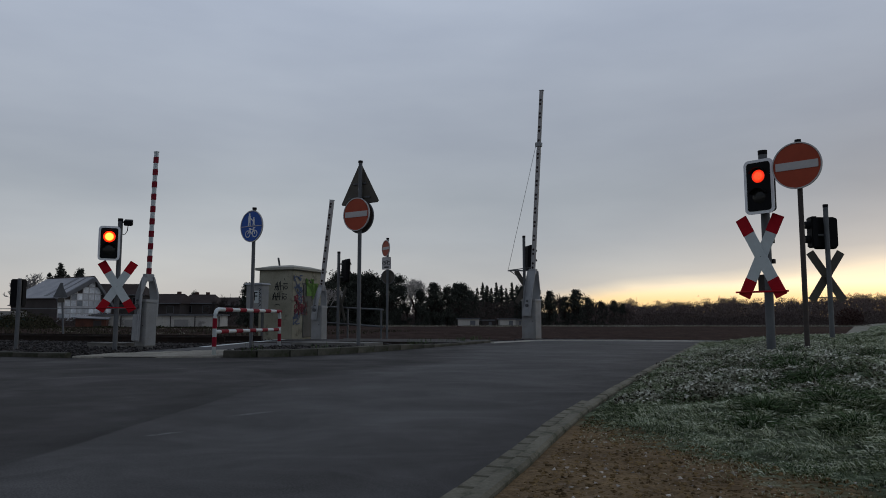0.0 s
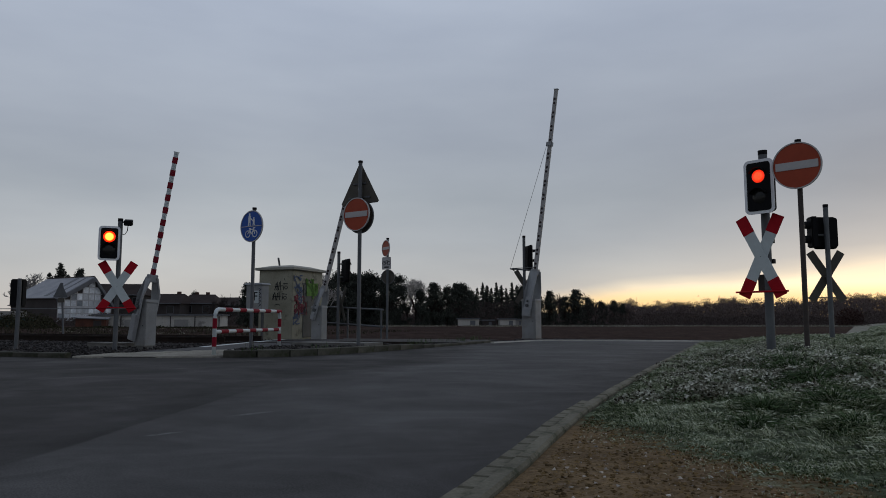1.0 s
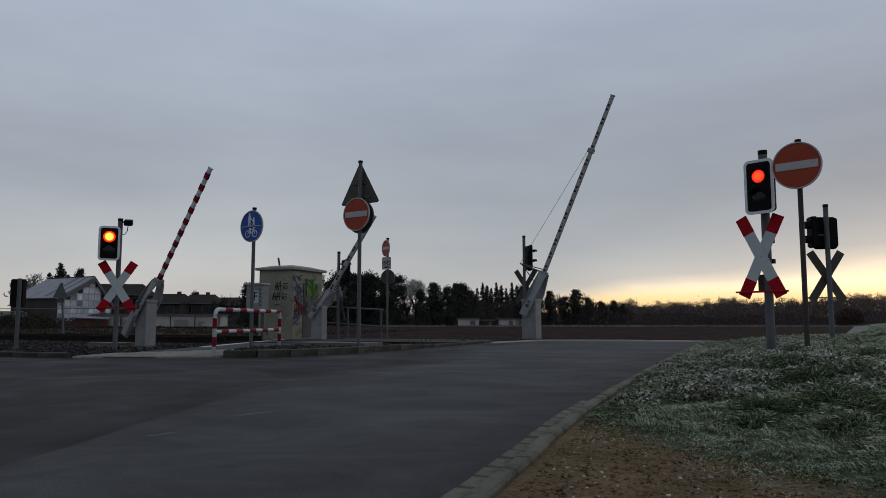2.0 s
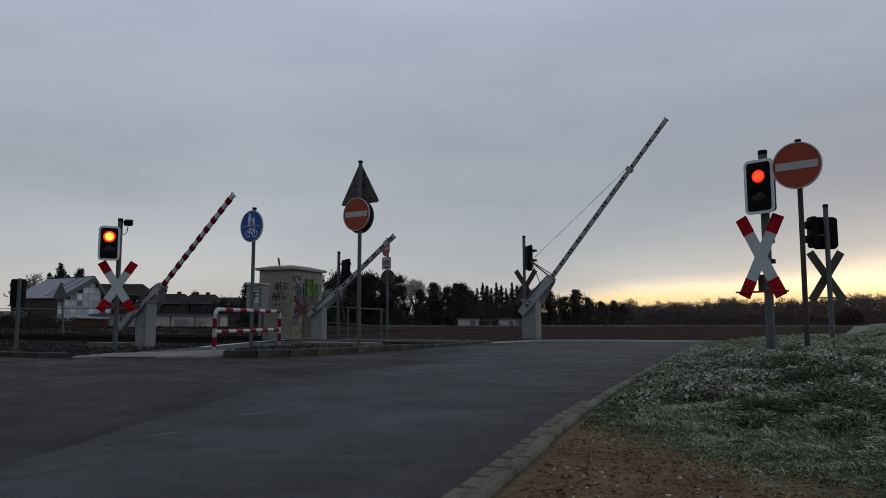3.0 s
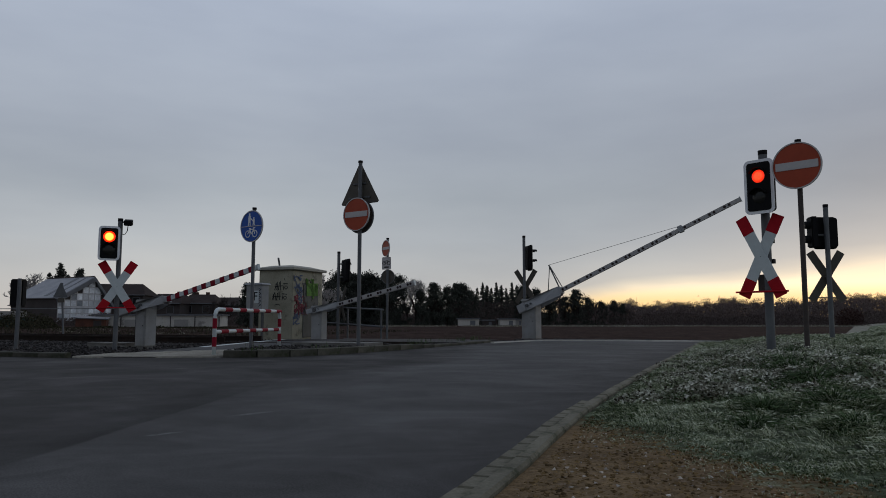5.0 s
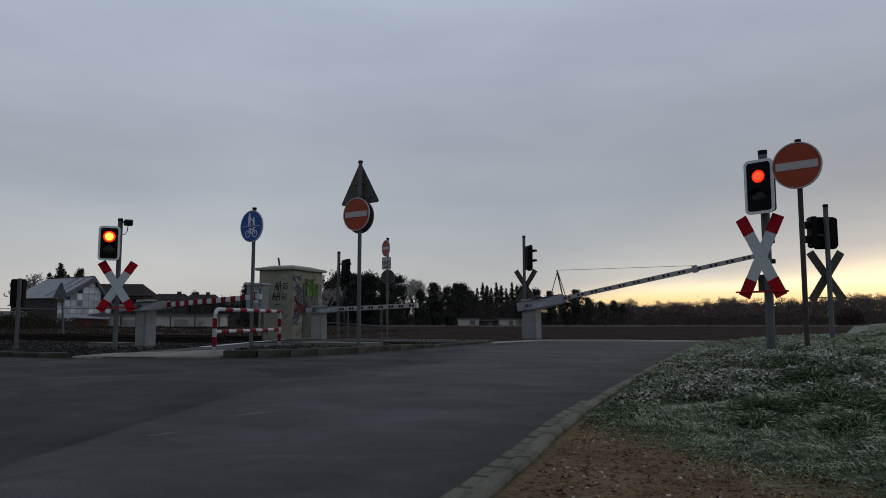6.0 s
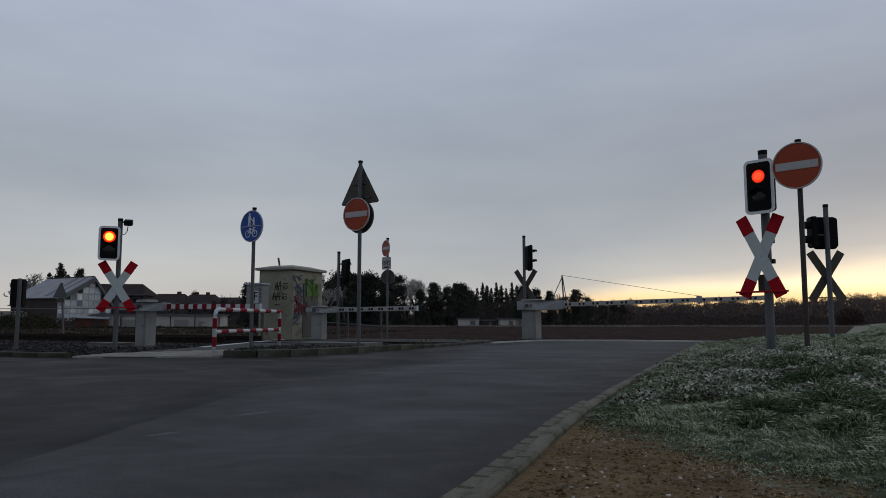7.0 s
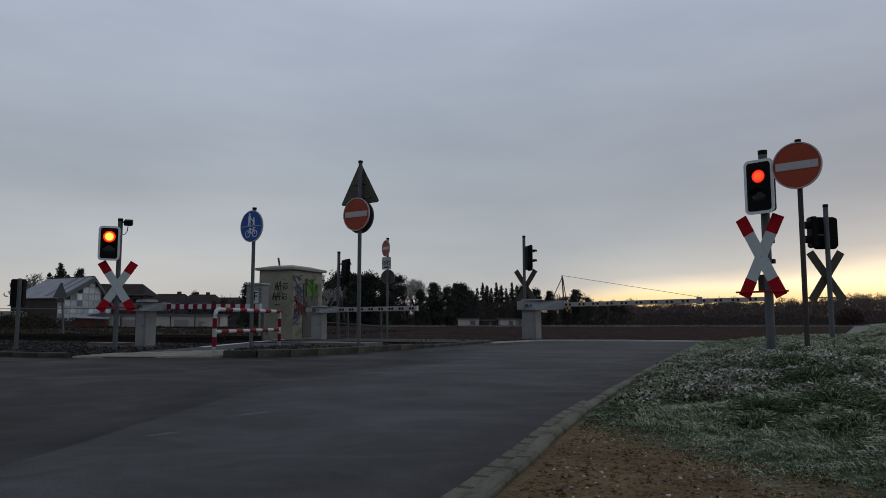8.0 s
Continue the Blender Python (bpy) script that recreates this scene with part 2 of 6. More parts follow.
BORDER = mat("white_border", (0.82, 0.83, 0.84), (0.78, 0.79, 0.80), 6, 0.4, grain=0.03)
TEAL = mat("teal_paint", (0.03, 0.07, 0.07), (0.02, 0.05, 0.05), 0.8, 0.6)
# white of the dotted booms, darkened and warmed to carry their backlit shade
BOOM = mat("boom_backlit_white", (0.42, 0.41, 0.40), (0.36, 0.35, 0.34), 6, 0.55, grain=0.05, spec=0.15)
RED = mat("red_film", (0.43, 0.012, 0.022), (0.37, 0.010, 0.018), 6, 0.6, fine=30, grain=0.05, spec=0.08)
REDBAND = mat("dark_red_film", (0.235, 0.012, 0.026), (0.19, 0.010, 0.021), 6, 0.6, fine=30, grain=0.05, spec=0.08)
SIGNRED = mat("sign_red", (0.37, 0.052, 0.017), (0.33, 0.046, 0.015), 5, 0.45, fine=25, grain=0.05)
SIGNWHITE = mat("sign_white", (0.50, 0.48, 0.47), (0.45, 0.43, 0.42), 5, 0.45, fine=25, grain=0.05)
BLUE = mat("sign_blue", (0.012, 0.085, 0.38), (0.010, 0.075, 0.34), 5, 0.45, fine=25, grain=0.05)
BLACK = mat("matt_black", (0.007, 0.007, 0.008), (0.010, 0.010, 0.011), 8, 0.65, spec=0.1)
DARKLENS = mat("dark_lens", (0.02, 0.02, 0.016), (0.012, 0.012, 0.012), 8, 0.25)
DOT = mat("dark_reflector", (0.025, 0.012, 0.012), None, 20, 0.35)
RENDERED = mat("hut_render", (0.36, 0.345, 0.265), (0.27, 0.26, 0.195), 2.2, 0.85, bump=0.003, fine=45, spots=((0.16, 0.15, 0.11), 3))
ROOFSLAB = mat("hut_roof", (0.40, 0.39, 0.33), (0.30, 0.29, 0.25), 3, 0.85)
SPRAY_RED = mat("spray_red", (0.25, 0.05, 0.07), None, 8, 0.7)
SPRAY_GREEN = mat("spray_green", (0.12, 0.26, 0.05), None, 8, 0.7)
SPRAY_BLUE = mat("spray_blue", (0.12, 0.16, 0.26), None, 8, 0.7)
SPRAY_BLACK = mat("spray_black", (0.02, 0.02, 0.022), None, 8, 0.7)
DOORGREY = mat("hut_door", (0.10, 0.105, 0.10), (0.075, 0.08, 0.075), 3, 0.6)
TILEROOF = mat("roof_tiles", (0.055, 0.042, 0.038), (0.04, 0.032, 0.03), 1, 0.8, spec=0.05)
SLATE = mat("roof_grey", (0.15, 0.155, 0.165), (0.10, 0.105, 0.115), 0.6, 0.5)
ZINC = mat("light_roof_sheet", (0.28, 0.285, 0.30), (0.19, 0.195, 0.21), 0.5, 0.45)
PLASTER = mat("plaster", (0.32, 0.31, 0.29), (0.24, 0.235, 0.225), 0.5, 0.85)
DARKWALL = mat("dark_wall", (0.07, 0.06, 0.055), (0.05, 0.042, 0.04), 0.6, 0.85)
WHITEWALL = mat("white_wall", (0.54, 0.525, 0.48), (0.40, 0.385, 0.35), 0.5, 0.85, spots=((0.2, 0.19, 0.18), 0.9))
# these two panes carry the sky's reflection as a pale base colour
GLASS = mat("sky_reflection_glass", (0.75, 0.78, 0.80), (0.5, 0.52, 0.55), 0.6, 0.12, fine=2, vary=0.3)
SKYGLASS = mat("dim_sky_reflection_glass", (0.30, 0.32, 0.34), (0.20, 0.22, 0.24), 0.6, 0.12, fine=2, vary=0.3)
DARKGLASS = mat("dark_glass", (0.02, 0.022, 0.025), None, 0.6, 0.12)
FRAMEWHITE = mat("frame_white", (0.5, 0.5, 0.5), (0.4, 0.4, 0.4), 2, 0.5)
BARK = mat("bark", (0.045, 0.035, 0.03), (0.028, 0.022, 0.02), 2, 0.95, spec=0.05)
TWIG = mat("winter_twigs", (0.075, 0.062, 0.058), (0.055, 0.045, 0.042), 0.5, 0.95, vary=0.3, island=True, spec=0.05)
PALETWIG = mat("pale_twigs", (0.40, 0.38, 0.36), (0.30, 0.285, 0.27), 0.5, 0.95, vary=0.3, island=True, spec=0.05)
NEEDLE = mat("dark_needles", (0.070, 0.076, 0.064), (0.044, 0.050, 0.042), 0.6, 0.9, vary=0.5, island=True, spec=0.05)
# wood tone lightened: the haze of distance is put into the base colour
FARWOOD = mat("far_wood_haze", (0.150, 0.118, 0.108), (0.115, 0.092, 0.085), 0.05, 0.95, vary=0.05, island=True, spec=0.05)
SCRUB = mat("winter_scrub", (0.092, 0.072, 0.065), (0.066, 0.053, 0.049), 0.06, 0.95, vary=0.15, island=True, spec=0.05)


def frost_mat(name, tones):
    """Blades that differ one by one, from bare green to white with frost."""
    m = bpy.data.materials.new(name)
    m.use_nodes = True
    t = m.node_tree
    bsdf = t.nodes["Principled BSDF"]
    bsdf.inputs["Roughness"].default_value = 0.85
    bsdf.inputs["Specular IOR Level"].default_value = 0.15
    r = t.nodes.new("ShaderNodeNewGeometry").outputs["Random Per Island"]
    co = t.nodes.new("ShaderNodeTexCoord").outputs["Object"]
    n = node(t, "ShaderNodeTexNoise", Scale=1.7, Detail=4.0, Roughness=0.6)
    t.links.new(co, n.inputs["Vector"])
    f = arith(t, "ADD", arith(t, "MULTIPLY", r, 0.84), arith(t, "MULTIPLY_ADD", n.outputs[0], 1.7, -0.79))
    # more frost on the open, higher ground
    sep = t.nodes.new("ShaderNodeSeparateXYZ")
    t.links.new(co, sep.inputs[0])
    f = arith(t, "ADD", f, arith(t, "MULTIPLY_ADD", sep.outputs[2], 0.5, -0.03))
    t.links.new(ramp(t, tones, f), bsdf.inputs["Base Color"])
    return m


GRASS = frost_mat("frosted_grass", [(0.0, (0.016, 0.026, 0.009)), (0.18, (0.050, 0.076, 0.023)), (0.37, (0.155, 0.185, 0.088)), (0.60, (0.40, 0.44, 0.29)), (0.96, (0.74, 0.77, 0.61))])
GREEN = mat("green_tuft", (0.04, 0.075, 0.02), (0.06, 0.095, 0.035), 1.6, 0.8, vary=0.5, island=True)
DARKLEAF = mat("hollow_shade_leaf", (0.055, 0.042, 0.026), (0.032, 0.026, 0.016), 3, 0.9, vary=0.5, island=True, spec=0.05)
LITTER = frost_mat("frosted_leaves", [(0.0, (0.050, 0.045, 0.030)), (0.30, (0.13, 0.12, 0.085)), (0.52, (0.32, 0.32, 0.25)), (1.0, (0.70, 0.71, 0.61))])
DRYGRASS = mat("weeds_dry", (0.030, 0.034, 0.018), (0.050, 0.042, 0.028), 0.8, 0.9, spec=0.05, vary=0.6, island=True)
LAMP_ORANGE = lamp_mat("signal_light", (1.0, 0.075, 0.018), (0.9, 0.03, 0.008), 1.35, 0.105)
LAMP_YELLOW = lamp_mat("signal_light_bright", (1.0, 0.66, 0.07), (1.0, 0.02, 0.002), 2.2, 0.13)


def verge_mat():
    """Brown trodden dirt that turns into dark turf towards the grass."""
    m = mat("verge_ground", (0.215, 0.146, 0.076), (0.104, 0.070, 0.038), 3.0, 0.95, bump=0.014, fine=48, spots=((0.19, 0.14, 0.095), 28), spec=0.08, grain=0.45)
    t = m.node_tree
    bsdf = t.nodes["Principled BSDF"]
    was = bsdf.inputs["Base Color"].links[0].from_socket
    co = t.nodes.new("ShaderNodeTexCoord").outputs["Object"]
    sep = t.nodes.new("ShaderNodeSeparateXYZ")
    t.links.new(co, sep.inputs[0])
    n = node(t, "ShaderNodeTexNoise", Scale=7.0, Detail=6.0, Roughness=0.65)
    t.links.new(co, n.inputs["Vector"])
    v = arith(t, "ADD", sep.outputs[0], arith(t, "MULTIPLY_ADD", sep.outputs[1], 0.27, -1.75))
    v = arith(t, "ADD", v, arith(t, "MULTIPLY_ADD", n.outputs[0], 0.7, -0.35))
    f = ramp(t, [(0.45, (0, 0, 0)), (0.62, (1, 1, 1))], arith(t, "ADD", v, 0.5))
    turf = ramp(t, [(0.35, (0.026, 0.030, 0.016)), (0.5, (0.065, 0.080, 0.045)), (0.66, (0.20, 0.24, 0.16))], n.outputs[0])
    t.links.new(blend(t, f, was, turf), bsdf.inputs["Base Color"])
    return m


VERGE_GROUND = verge_mat()
CLOD = mat("dirt_clod", (0.21, 0.142, 0.066), (0.07, 0.047, 0.024), 9, 0.95, vary=0.5, island=True, spec=0.05)


# ---- mesh tools ----
def mesh_from(name, verts, faces):
    me = bpy.data.meshes.new(name)
    me.from_pydata([tuple(v) for v in verts], [], [tuple(f) for f in faces])
    me.update()
    return me


def thing(name, m, label, category, group="", kind=""):
    ob = new(name)
    ob.empty_display_size = 0.2
    ob.matrix_world = m
    return tagged(ob, label, category, group, kind)


def part(name, bm, material, parent=None, label="", smooth=False, bevel=0.0):
    """Links a bmesh or a mesh as one object under a thing or a part."""
    if isinstance(bm, bmesh.types.BMesh):
        if bevel:
            bmesh.ops.bevel(bm, geom=[e for e in bm.edges if len(e.link_faces) == 2 and e.calc_face_angle(0) > 0.6],
                            offset=bevel, segments=2, affect="EDGES", clamp_overlap=True)
        bmesh.ops.recalc_face_normals(bm, faces=bm.faces)
        me = bpy.data.meshes.new(name)
        bm.to_mesh(me)
        bm.free()
    else:
        me = bm
    if smooth:
        me.polygons.foreach_set("use_smooth", [True] * len(me.polygons))
    if material and not me.materials:
        me.materials.append(material)
    ob = new(name, me)
    ob.parent = parent
    if label:
        ob["label"] = label
    return ob


def box(sx, sy, sz, at=(0, 0, 0), rot=None, bm=None, taper=1.0):
    """A box of that size about the point at; taper shrinks its top."""
    bm = bm or bmesh.new()
    r = bmesh.ops.create_cube(bm, size=1.0)["verts"]
    for v in r:
        k = taper if v.co.z > 0 else 1.0
        v.co = Vector((v.co.x * sx * k, v.co.y * sy * k, v.co.z * sz))
    if rot:
        bmesh.ops.rotate(bm, verts=r, cent=(0, 0, 0), matrix=rot)
    bmesh.ops.translate(bm, verts=r, vec=at)
    return bm


def rod(p, q, r, r2=None, seg=12, bm=None):
    """A round rod from p to q."""
    bm = bm or bmesh.new()
    p, q = Vector(p), Vector(q)
    d = q - p
    out = bmesh.ops.create_cone(bm, cap_ends=True, segments=seg, radius1=r, radius2=r if r2 is None else r2, depth=d.length)["verts"]
    bmesh.ops.transform(bm, verts=out, matrix=Matrix.Translation((p + q) / 2) @ d.to_track_quat("Z", "Y").to_matrix().to_4x4())
    return bm


def tube(points, r, seg=10, bm=None):
    """A bent tube through the points, with mitred joints."""
    bm = bm or bmesh.new()
    pts = [Vector(p) for p in points]
    rings = []
    for i, p in enumerate(pts):
        d = (pts[min(i + 1, len(pts) - 1)] - pts[max(i - 1, 0)]).normalized()
        side = d.cross(Vector((0.13, 0.31, 0.94))).normalized()
        up = side.cross(d)
        rings.append([bm.verts.new(p + r * (math.cos(a) * side + math.sin(a) * up)) for a in (k * 2 * math.pi / seg for k in range(seg))])
    for a, b in zip(rings, rings[1:]):
        for k in range(seg):
            bm.faces.new((a[k], a[(k + 1) % seg], b[(k + 1) % seg], b[k]))
    bm.faces.new(rings[0])
    bm.faces.new(rings[-1][::-1])
    return bm


def slab(outline, z0, z1, bm=None):
    """A plate with that outline in x, y between two heights."""
    bm = bm or bmesh.new()
    low = [bm.verts.new((x, y, z0)) for x, y in outline]
    top = [bm.verts.new((x, y, z1)) for x, y in outline]
    n = len(low)
    bm.faces.new(low[::-1])
    bm.faces.new(top)
    for i in range(n):
        bm.faces.new((low[i], low[(i + 1) % n], top[(i + 1) % n], top[i]))
    return bm


def upright(bm):
    """Turns a plate drawn in x, y so that it stands and faces -y."""
    bmesh.ops.transform(bm, verts=bm.verts, matrix=pose(0, 0, 0, 90, 0, 0))
    return bm


def disc_outline(r, n=40):
    return [(r * math.cos(k * 2 * math.pi / n), r * math.sin(k * 2 * math.pi / n)) for k in range(n)]


def rounded(w, h, r, n=5):
    pts = []
    for cx, cy, a0 in ((w / 2 - r, h / 2 - r, 0), (-w / 2 + r, h / 2 - r, 90), (-w / 2 + r, -h / 2 + r, 180), (w / 2 - r, -h / 2 + r, 270)):
        pts += [(cx + r * math.cos(radians(a0 + 90 * k / n)), cy + r * math.sin(radians(a0 + 90 * k / n))) for k in range(n + 1)]
    return pts


def moved(bm, x=0, y=0, z=0):
    bmesh.ops.translate(bm, verts=bm.verts, vec=(x, y, z))
    return bm


def smooth_step(a, b, v):
    k = min(1.0, max(0.0, (v - a) / (b - a)))
    return k * k * (3 - 2 * k)


def at_line(line, y):
    """The x of a bent line at y."""
    for (x0, y0), (x1, y1) in zip(line, line[1:]):
        if y <= y1 or (x1, y1) == line[-1]:
            return x0 + (x1 - x0) * (y - y0) / (y1 - y0)


def along(line, step):
    """Points and headings at even steps along a bent line."""
    left = 0.0
    for (x0, y0), (x1, y1) in zip(line, line[1:]):
        n = math.hypot(x1 - x0, y1 - y0)
        s = left
        while s < n:
            yield x0 + (x1 - x0) * s / n, y0 + (y1 - y0) * s / n, math.atan2(y1 - y0, x1 - x0)
            s += step
        left = s - n


# ---- the plan: the track runs along U, the road crosses it along N ----
YAW = radians(22)
U, N = Vector((math.cos(YAW), -math.sin(YAW), 0)), Vector((math.sin(YAW), math.cos(YAW), 0))
VERGE_EDGE = [(-2.2, -4.0), (-0.95, -0.6), (-0.35, 1.0), (0.158, 2.27), (0.742, 3.97), (1.52, 5.96), (3.53, 10.78), (6.25, 17.2), (7.0, 19.0)]
ISLAND_EDGE = [(-3.25, 10.62), (-2.75, 10.68), (-2.28, 10.95), (-1.75, 11.55), (-1.22, 12.5), (-0.38, 14.28), (0.35, 15.9), (1.22, 17.9)]


def tussock(x, y):
    """1 on the crown of a grass tussock, 0 in the gaps between them."""
    k = 3.6
    wx, wy = x + 0.05 * noise.noise(Vector((x * 4, y * 4, 41))), y + 0.05 * noise.noise(Vector((x * 4, y * 4, 43)))
    d = noise.voronoi(Vector((wx * k, wy * k * 0.85, 1.5)))[0][0]
    e = noise.voronoi(Vector((wx * 9.0, wy * 8.0, 4.5)))[0][0]
    return 0.6 * max(0.0, 1.0 - (d * 1.45) ** 2) + 0.4 * max(0.0, 1.0 - (e * 1.5) ** 2)


def verge_height(x, y):
    t = (x - at_line(VERGE_EDGE, min(max(y, -4), 19))) * 0.92
    near = smooth_step(3.0, 7.0, y)
    z = 0.012 + (0.045 + 0.10 * near) * smooth_step(0.2, 1.9, t) + 0.27 * near * smooth_step(3.0, 4.6, t)
    z -= 0.25 * smooth_step(17.0, 20.0, y)
    lump = noise.noise(Vector((x * 1.3, y * 1.3, 0))) * 0.06 + noise.noise(Vector((x * 3.2, y * 3.2, 3))) * 0.06 + abs(noise.noise(Vector((x * 5.5, y * 5.5, 5)))) * 0.06 + noise.noise(Vector((x * 11, y * 11, 3))) * 0.012
    lump = (lump + 0.115 * tussock(x, y) - 0.04) * (1.0 - 0.6 * smooth_step(7.0, 11.0, y))
    return z + lump * smooth_step(0.1, 0.9, t) * (0.3 + 0.7 * near) * smooth_step(-0.3, 0.5, x + 0.27 * y - 1.75)


# ---- ground, road, track ----
def steps(lo, hi, first, grow):
    out, v, s = [lo], lo, first
    while v < hi:
        v += s
        s *= grow
        out.append(v)
    return out


def build_ground():
    xs = [-v for v in steps(0, 2600, 0.9, 1.07)][::-1] + steps(0, 2600, 0.9, 1.07)[1:]
    ys = [-v for v in steps(8, 2600, 3, 1.35)][::-1] + steps(-8 + 0.01, 19, 1.5, 1.0)[0:0] + [v + 0.0 for v in (-6, -2, 2, 6, 10, 14, 18)] + steps(19.5, 2600, 0.35, 1.035)
    verts, faces, w = [], [], len(xs)
    for y in ys:
        for x in xs:
            z = -0.07
            if y > 19:
                d = math.hypot(x, y)
                k = smooth_step(20, 26, y) * (1 - smooth_step(60, 120, y))
                z += k * (0.06 * noise.noise(Vector((x * 0.5, y * 1.5, 0))) + 0.05 * noise.noise(Vector((x * 1.7, y * 2.7, 5))))
                z += 0.05 * smooth_step(19, 24, y) - 0.35 * smooth_step(60, 160, d)
            verts.append((x, y, z))
    for j in range(len(ys) - 1):
        for i in range(w - 1):
            a = j * w + i
            faces.append((a, a + 1, a + 1 + w, a + w))
    ob = part("ground", mesh_from("ground", verts, faces), SOIL, smooth=True)
    tagged(ob, "dark brown ploughed field soil reaching the horizon", "field", kind="structure")


def build_road():
    # the asphalt: a road along the track and its branch over the crossing
    right = [(x, y) for x, y in VERGE_EDGE if y <= 17.3]
    left = ISLAND_EDGE[::-1]
    outline = right + [(6.5, 17.95), (4.7, 18.85), (2.65, 18.95)] + left + [(-3.6, 10.55), (-5.2, 10.4), (-6.7, 10.85), (-14, 13.4), (-60, 31.9), (-62, 24.0), (-30, 9.0), (-30, -8), (-3, -8)]
    ob = part("road", slab(outline, -0.3, 0.0), ASPHALT)
    tagged(ob, "dark grey worn asphalt road, damp in places", "road", kind="structure")
    strip = [(2.3, 18.7), (2.65, 18.96), (4.7, 18.86), (6.9, 17.75), (7.2, 17.9), (4.8, 19.02), (2.6, 19.14), (1.15, 17.20), (1.22, 17.10)]
    ob = part("crossing_edge", slab(strip, -0.1, 0.032), EDGE)
    tagged(ob, "pale concrete edge strip along the road", "edge strip", kind="structure")


def kerb(name, line, length, width, height, label, material, gap=0.008, low=0.0):
    ob = tagged(new(name), label, "kerb", kind="structure")
    stone = box(length - gap, width, height + 0.25, (0, 0, (height - 0.25) / 2))
    bmesh.ops.bevel(stone, geom=[e for e in stone.edges if all(v.co.z > 0 for v in e.verts)], offset=0.012, segments=1, affect="EDGES")
    me = bpy.data.meshes.new("kerb_stone")
    stone.to_mesh(me)
    stone.free()
    me.materials.append(material)
    rng = random.Random(4)
    pts = [(x, y) for x, y, a in along(flowing(line), length)]
    for (x0, y0), (x1, y1) in zip(pts, pts[1:]):
        s = new("kerb_stone", me)
        s.parent = ob
        a = math.degrees(math.atan2(y1 - y0, x1 - x0))
        s.matrix_local = pose((x0 + x1) / 2 + rng.uniform(-0.003, 0.003), (y0 + y1) / 2, rng.uniform(-0.003, 0.003) - low * smooth_step(12.3, 15.2, y0), rng.uniform(-0.7, 0.7), rng.uniform(-0.4, 0.4), a + rng.uniform(-0.4, 0.4))
    return ob


def flowing(line, n=12):
    """The line as a smooth curve through its points."""
    out = []
    p = [line[0]] + list(line) + [line[-1]]
    for i in range(1, len(p) - 2):
        for k in range(n):
            t = k / n
            out.append(tuple(0.5 * (2 * b + (c - a) * t + (2 * a - 5 * b + 4 * c - d) * t * t + (3 * b - a - 3 * c + d) * t ** 3)
                             for a, b, c, d in zip(p[i - 1], p[i], p[i + 1], p[i + 2])))
    return out + [line[-1]]


def shifted(line, d):
    """The line moved d to its right."""
    out = []
    for i, (x, y) in enumerate(line):
        a, b = line[max(i - 1, 0)], line[min(i + 1, len(line) - 1)]
        n = math.hypot(b[0] - a[0], b[1] - a[1])
        out.append((x + d * (b[1] - a[1]) / n, y - d * (b[0] - a[0]) / n))
    return out


def build_kerbs():
    edge = VERGE_EDGE[0:-1]
    kerb("verge_kerb", shifted(edge, -0.022), 0.8, 0.074, 0.036, "worn low concrete kerb along the frosted verge", KERB)
    kerb("gutter_row", shifted([p for p in edge if p[1] < 4.6] + [(0.96, 4.55), (1.12, 4.95)], -0.114), 0.178, 0.084, 0.008, "row of small concrete gutter blocks beside the kerb", KERB)
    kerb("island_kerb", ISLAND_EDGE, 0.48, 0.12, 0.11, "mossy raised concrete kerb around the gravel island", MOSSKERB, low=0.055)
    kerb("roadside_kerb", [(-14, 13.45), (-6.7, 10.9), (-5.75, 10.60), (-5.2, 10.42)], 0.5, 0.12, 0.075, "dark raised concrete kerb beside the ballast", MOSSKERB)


def sheet(name, x0, x1, y0, y1, nx, ny, height, material, keep=None):
    verts, faces, ok = [], [], {}
    for j in range(ny + 1):
        for i in range(nx + 1):
            x, y = x0 + (x1 - x0) * i / nx, y0 + (y1 - y0) * j / ny
            verts.append((x, y, height(x, y)))
    for j in range(ny):
        for i in range(nx):
            a = j * (nx + 1) + i
            cx, cy = verts[a][0] + (x1 - x0) / nx / 2, verts[a][1] + (y1 - y0) / ny / 2
            if keep is None or keep(cx, cy):
                faces.append((a, a + 1, a + nx + 2, a + nx + 1))
    return part(name, mesh_from(name, verts, faces), material, smooth=True)


def inside(p, poly):
    x, y = p
    hit = False
    for (x0, y0), (x1, y1) in zip(poly, poly[1:] + poly[:1]):
        if (y0 > y) != (y1 > y) and x < x0 + (x1 - x0) * (y - y0) / (y1 - y0):
            hit = not hit
    return hit


DIRT_AREA = [(-0.9, -0.6), (1.5, -0.6), (1.21, 2.0), (1.0, 2.8), (0.80, 3.5), (0.66, 3.85), (0.60, 3.7), (0.14, 2.3), (-0.3, 1.0)]


def build_verge():
    # strips that follow the kerb, so that the sheet meets it
    rows, cols = 300, 110
    verts, faces = [], []
    for j in range(rows + 1):
        y = -3.5 + 23.5 * j / rows
        for i in range(cols + 1):
            t = 26.0 * (i / cols) ** 2.2
            x = at_line(VERGE_EDGE, min(y, 19)) + 0.014 + t
            verts.append((x, y, verge_height(x, y)))
    for j in range(rows):
        for i in range(cols):
            a = j * (cols + 1) + i
            faces.append((a, a + 1, a + cols + 2, a + cols + 1))
    me = mesh_from("verge", verts, faces)
    ob = part("verge", me, VERGE_GROUND, smooth=True)
    tagged(ob, "frosted grass verge rising beside the road", "verge", kind="structure")


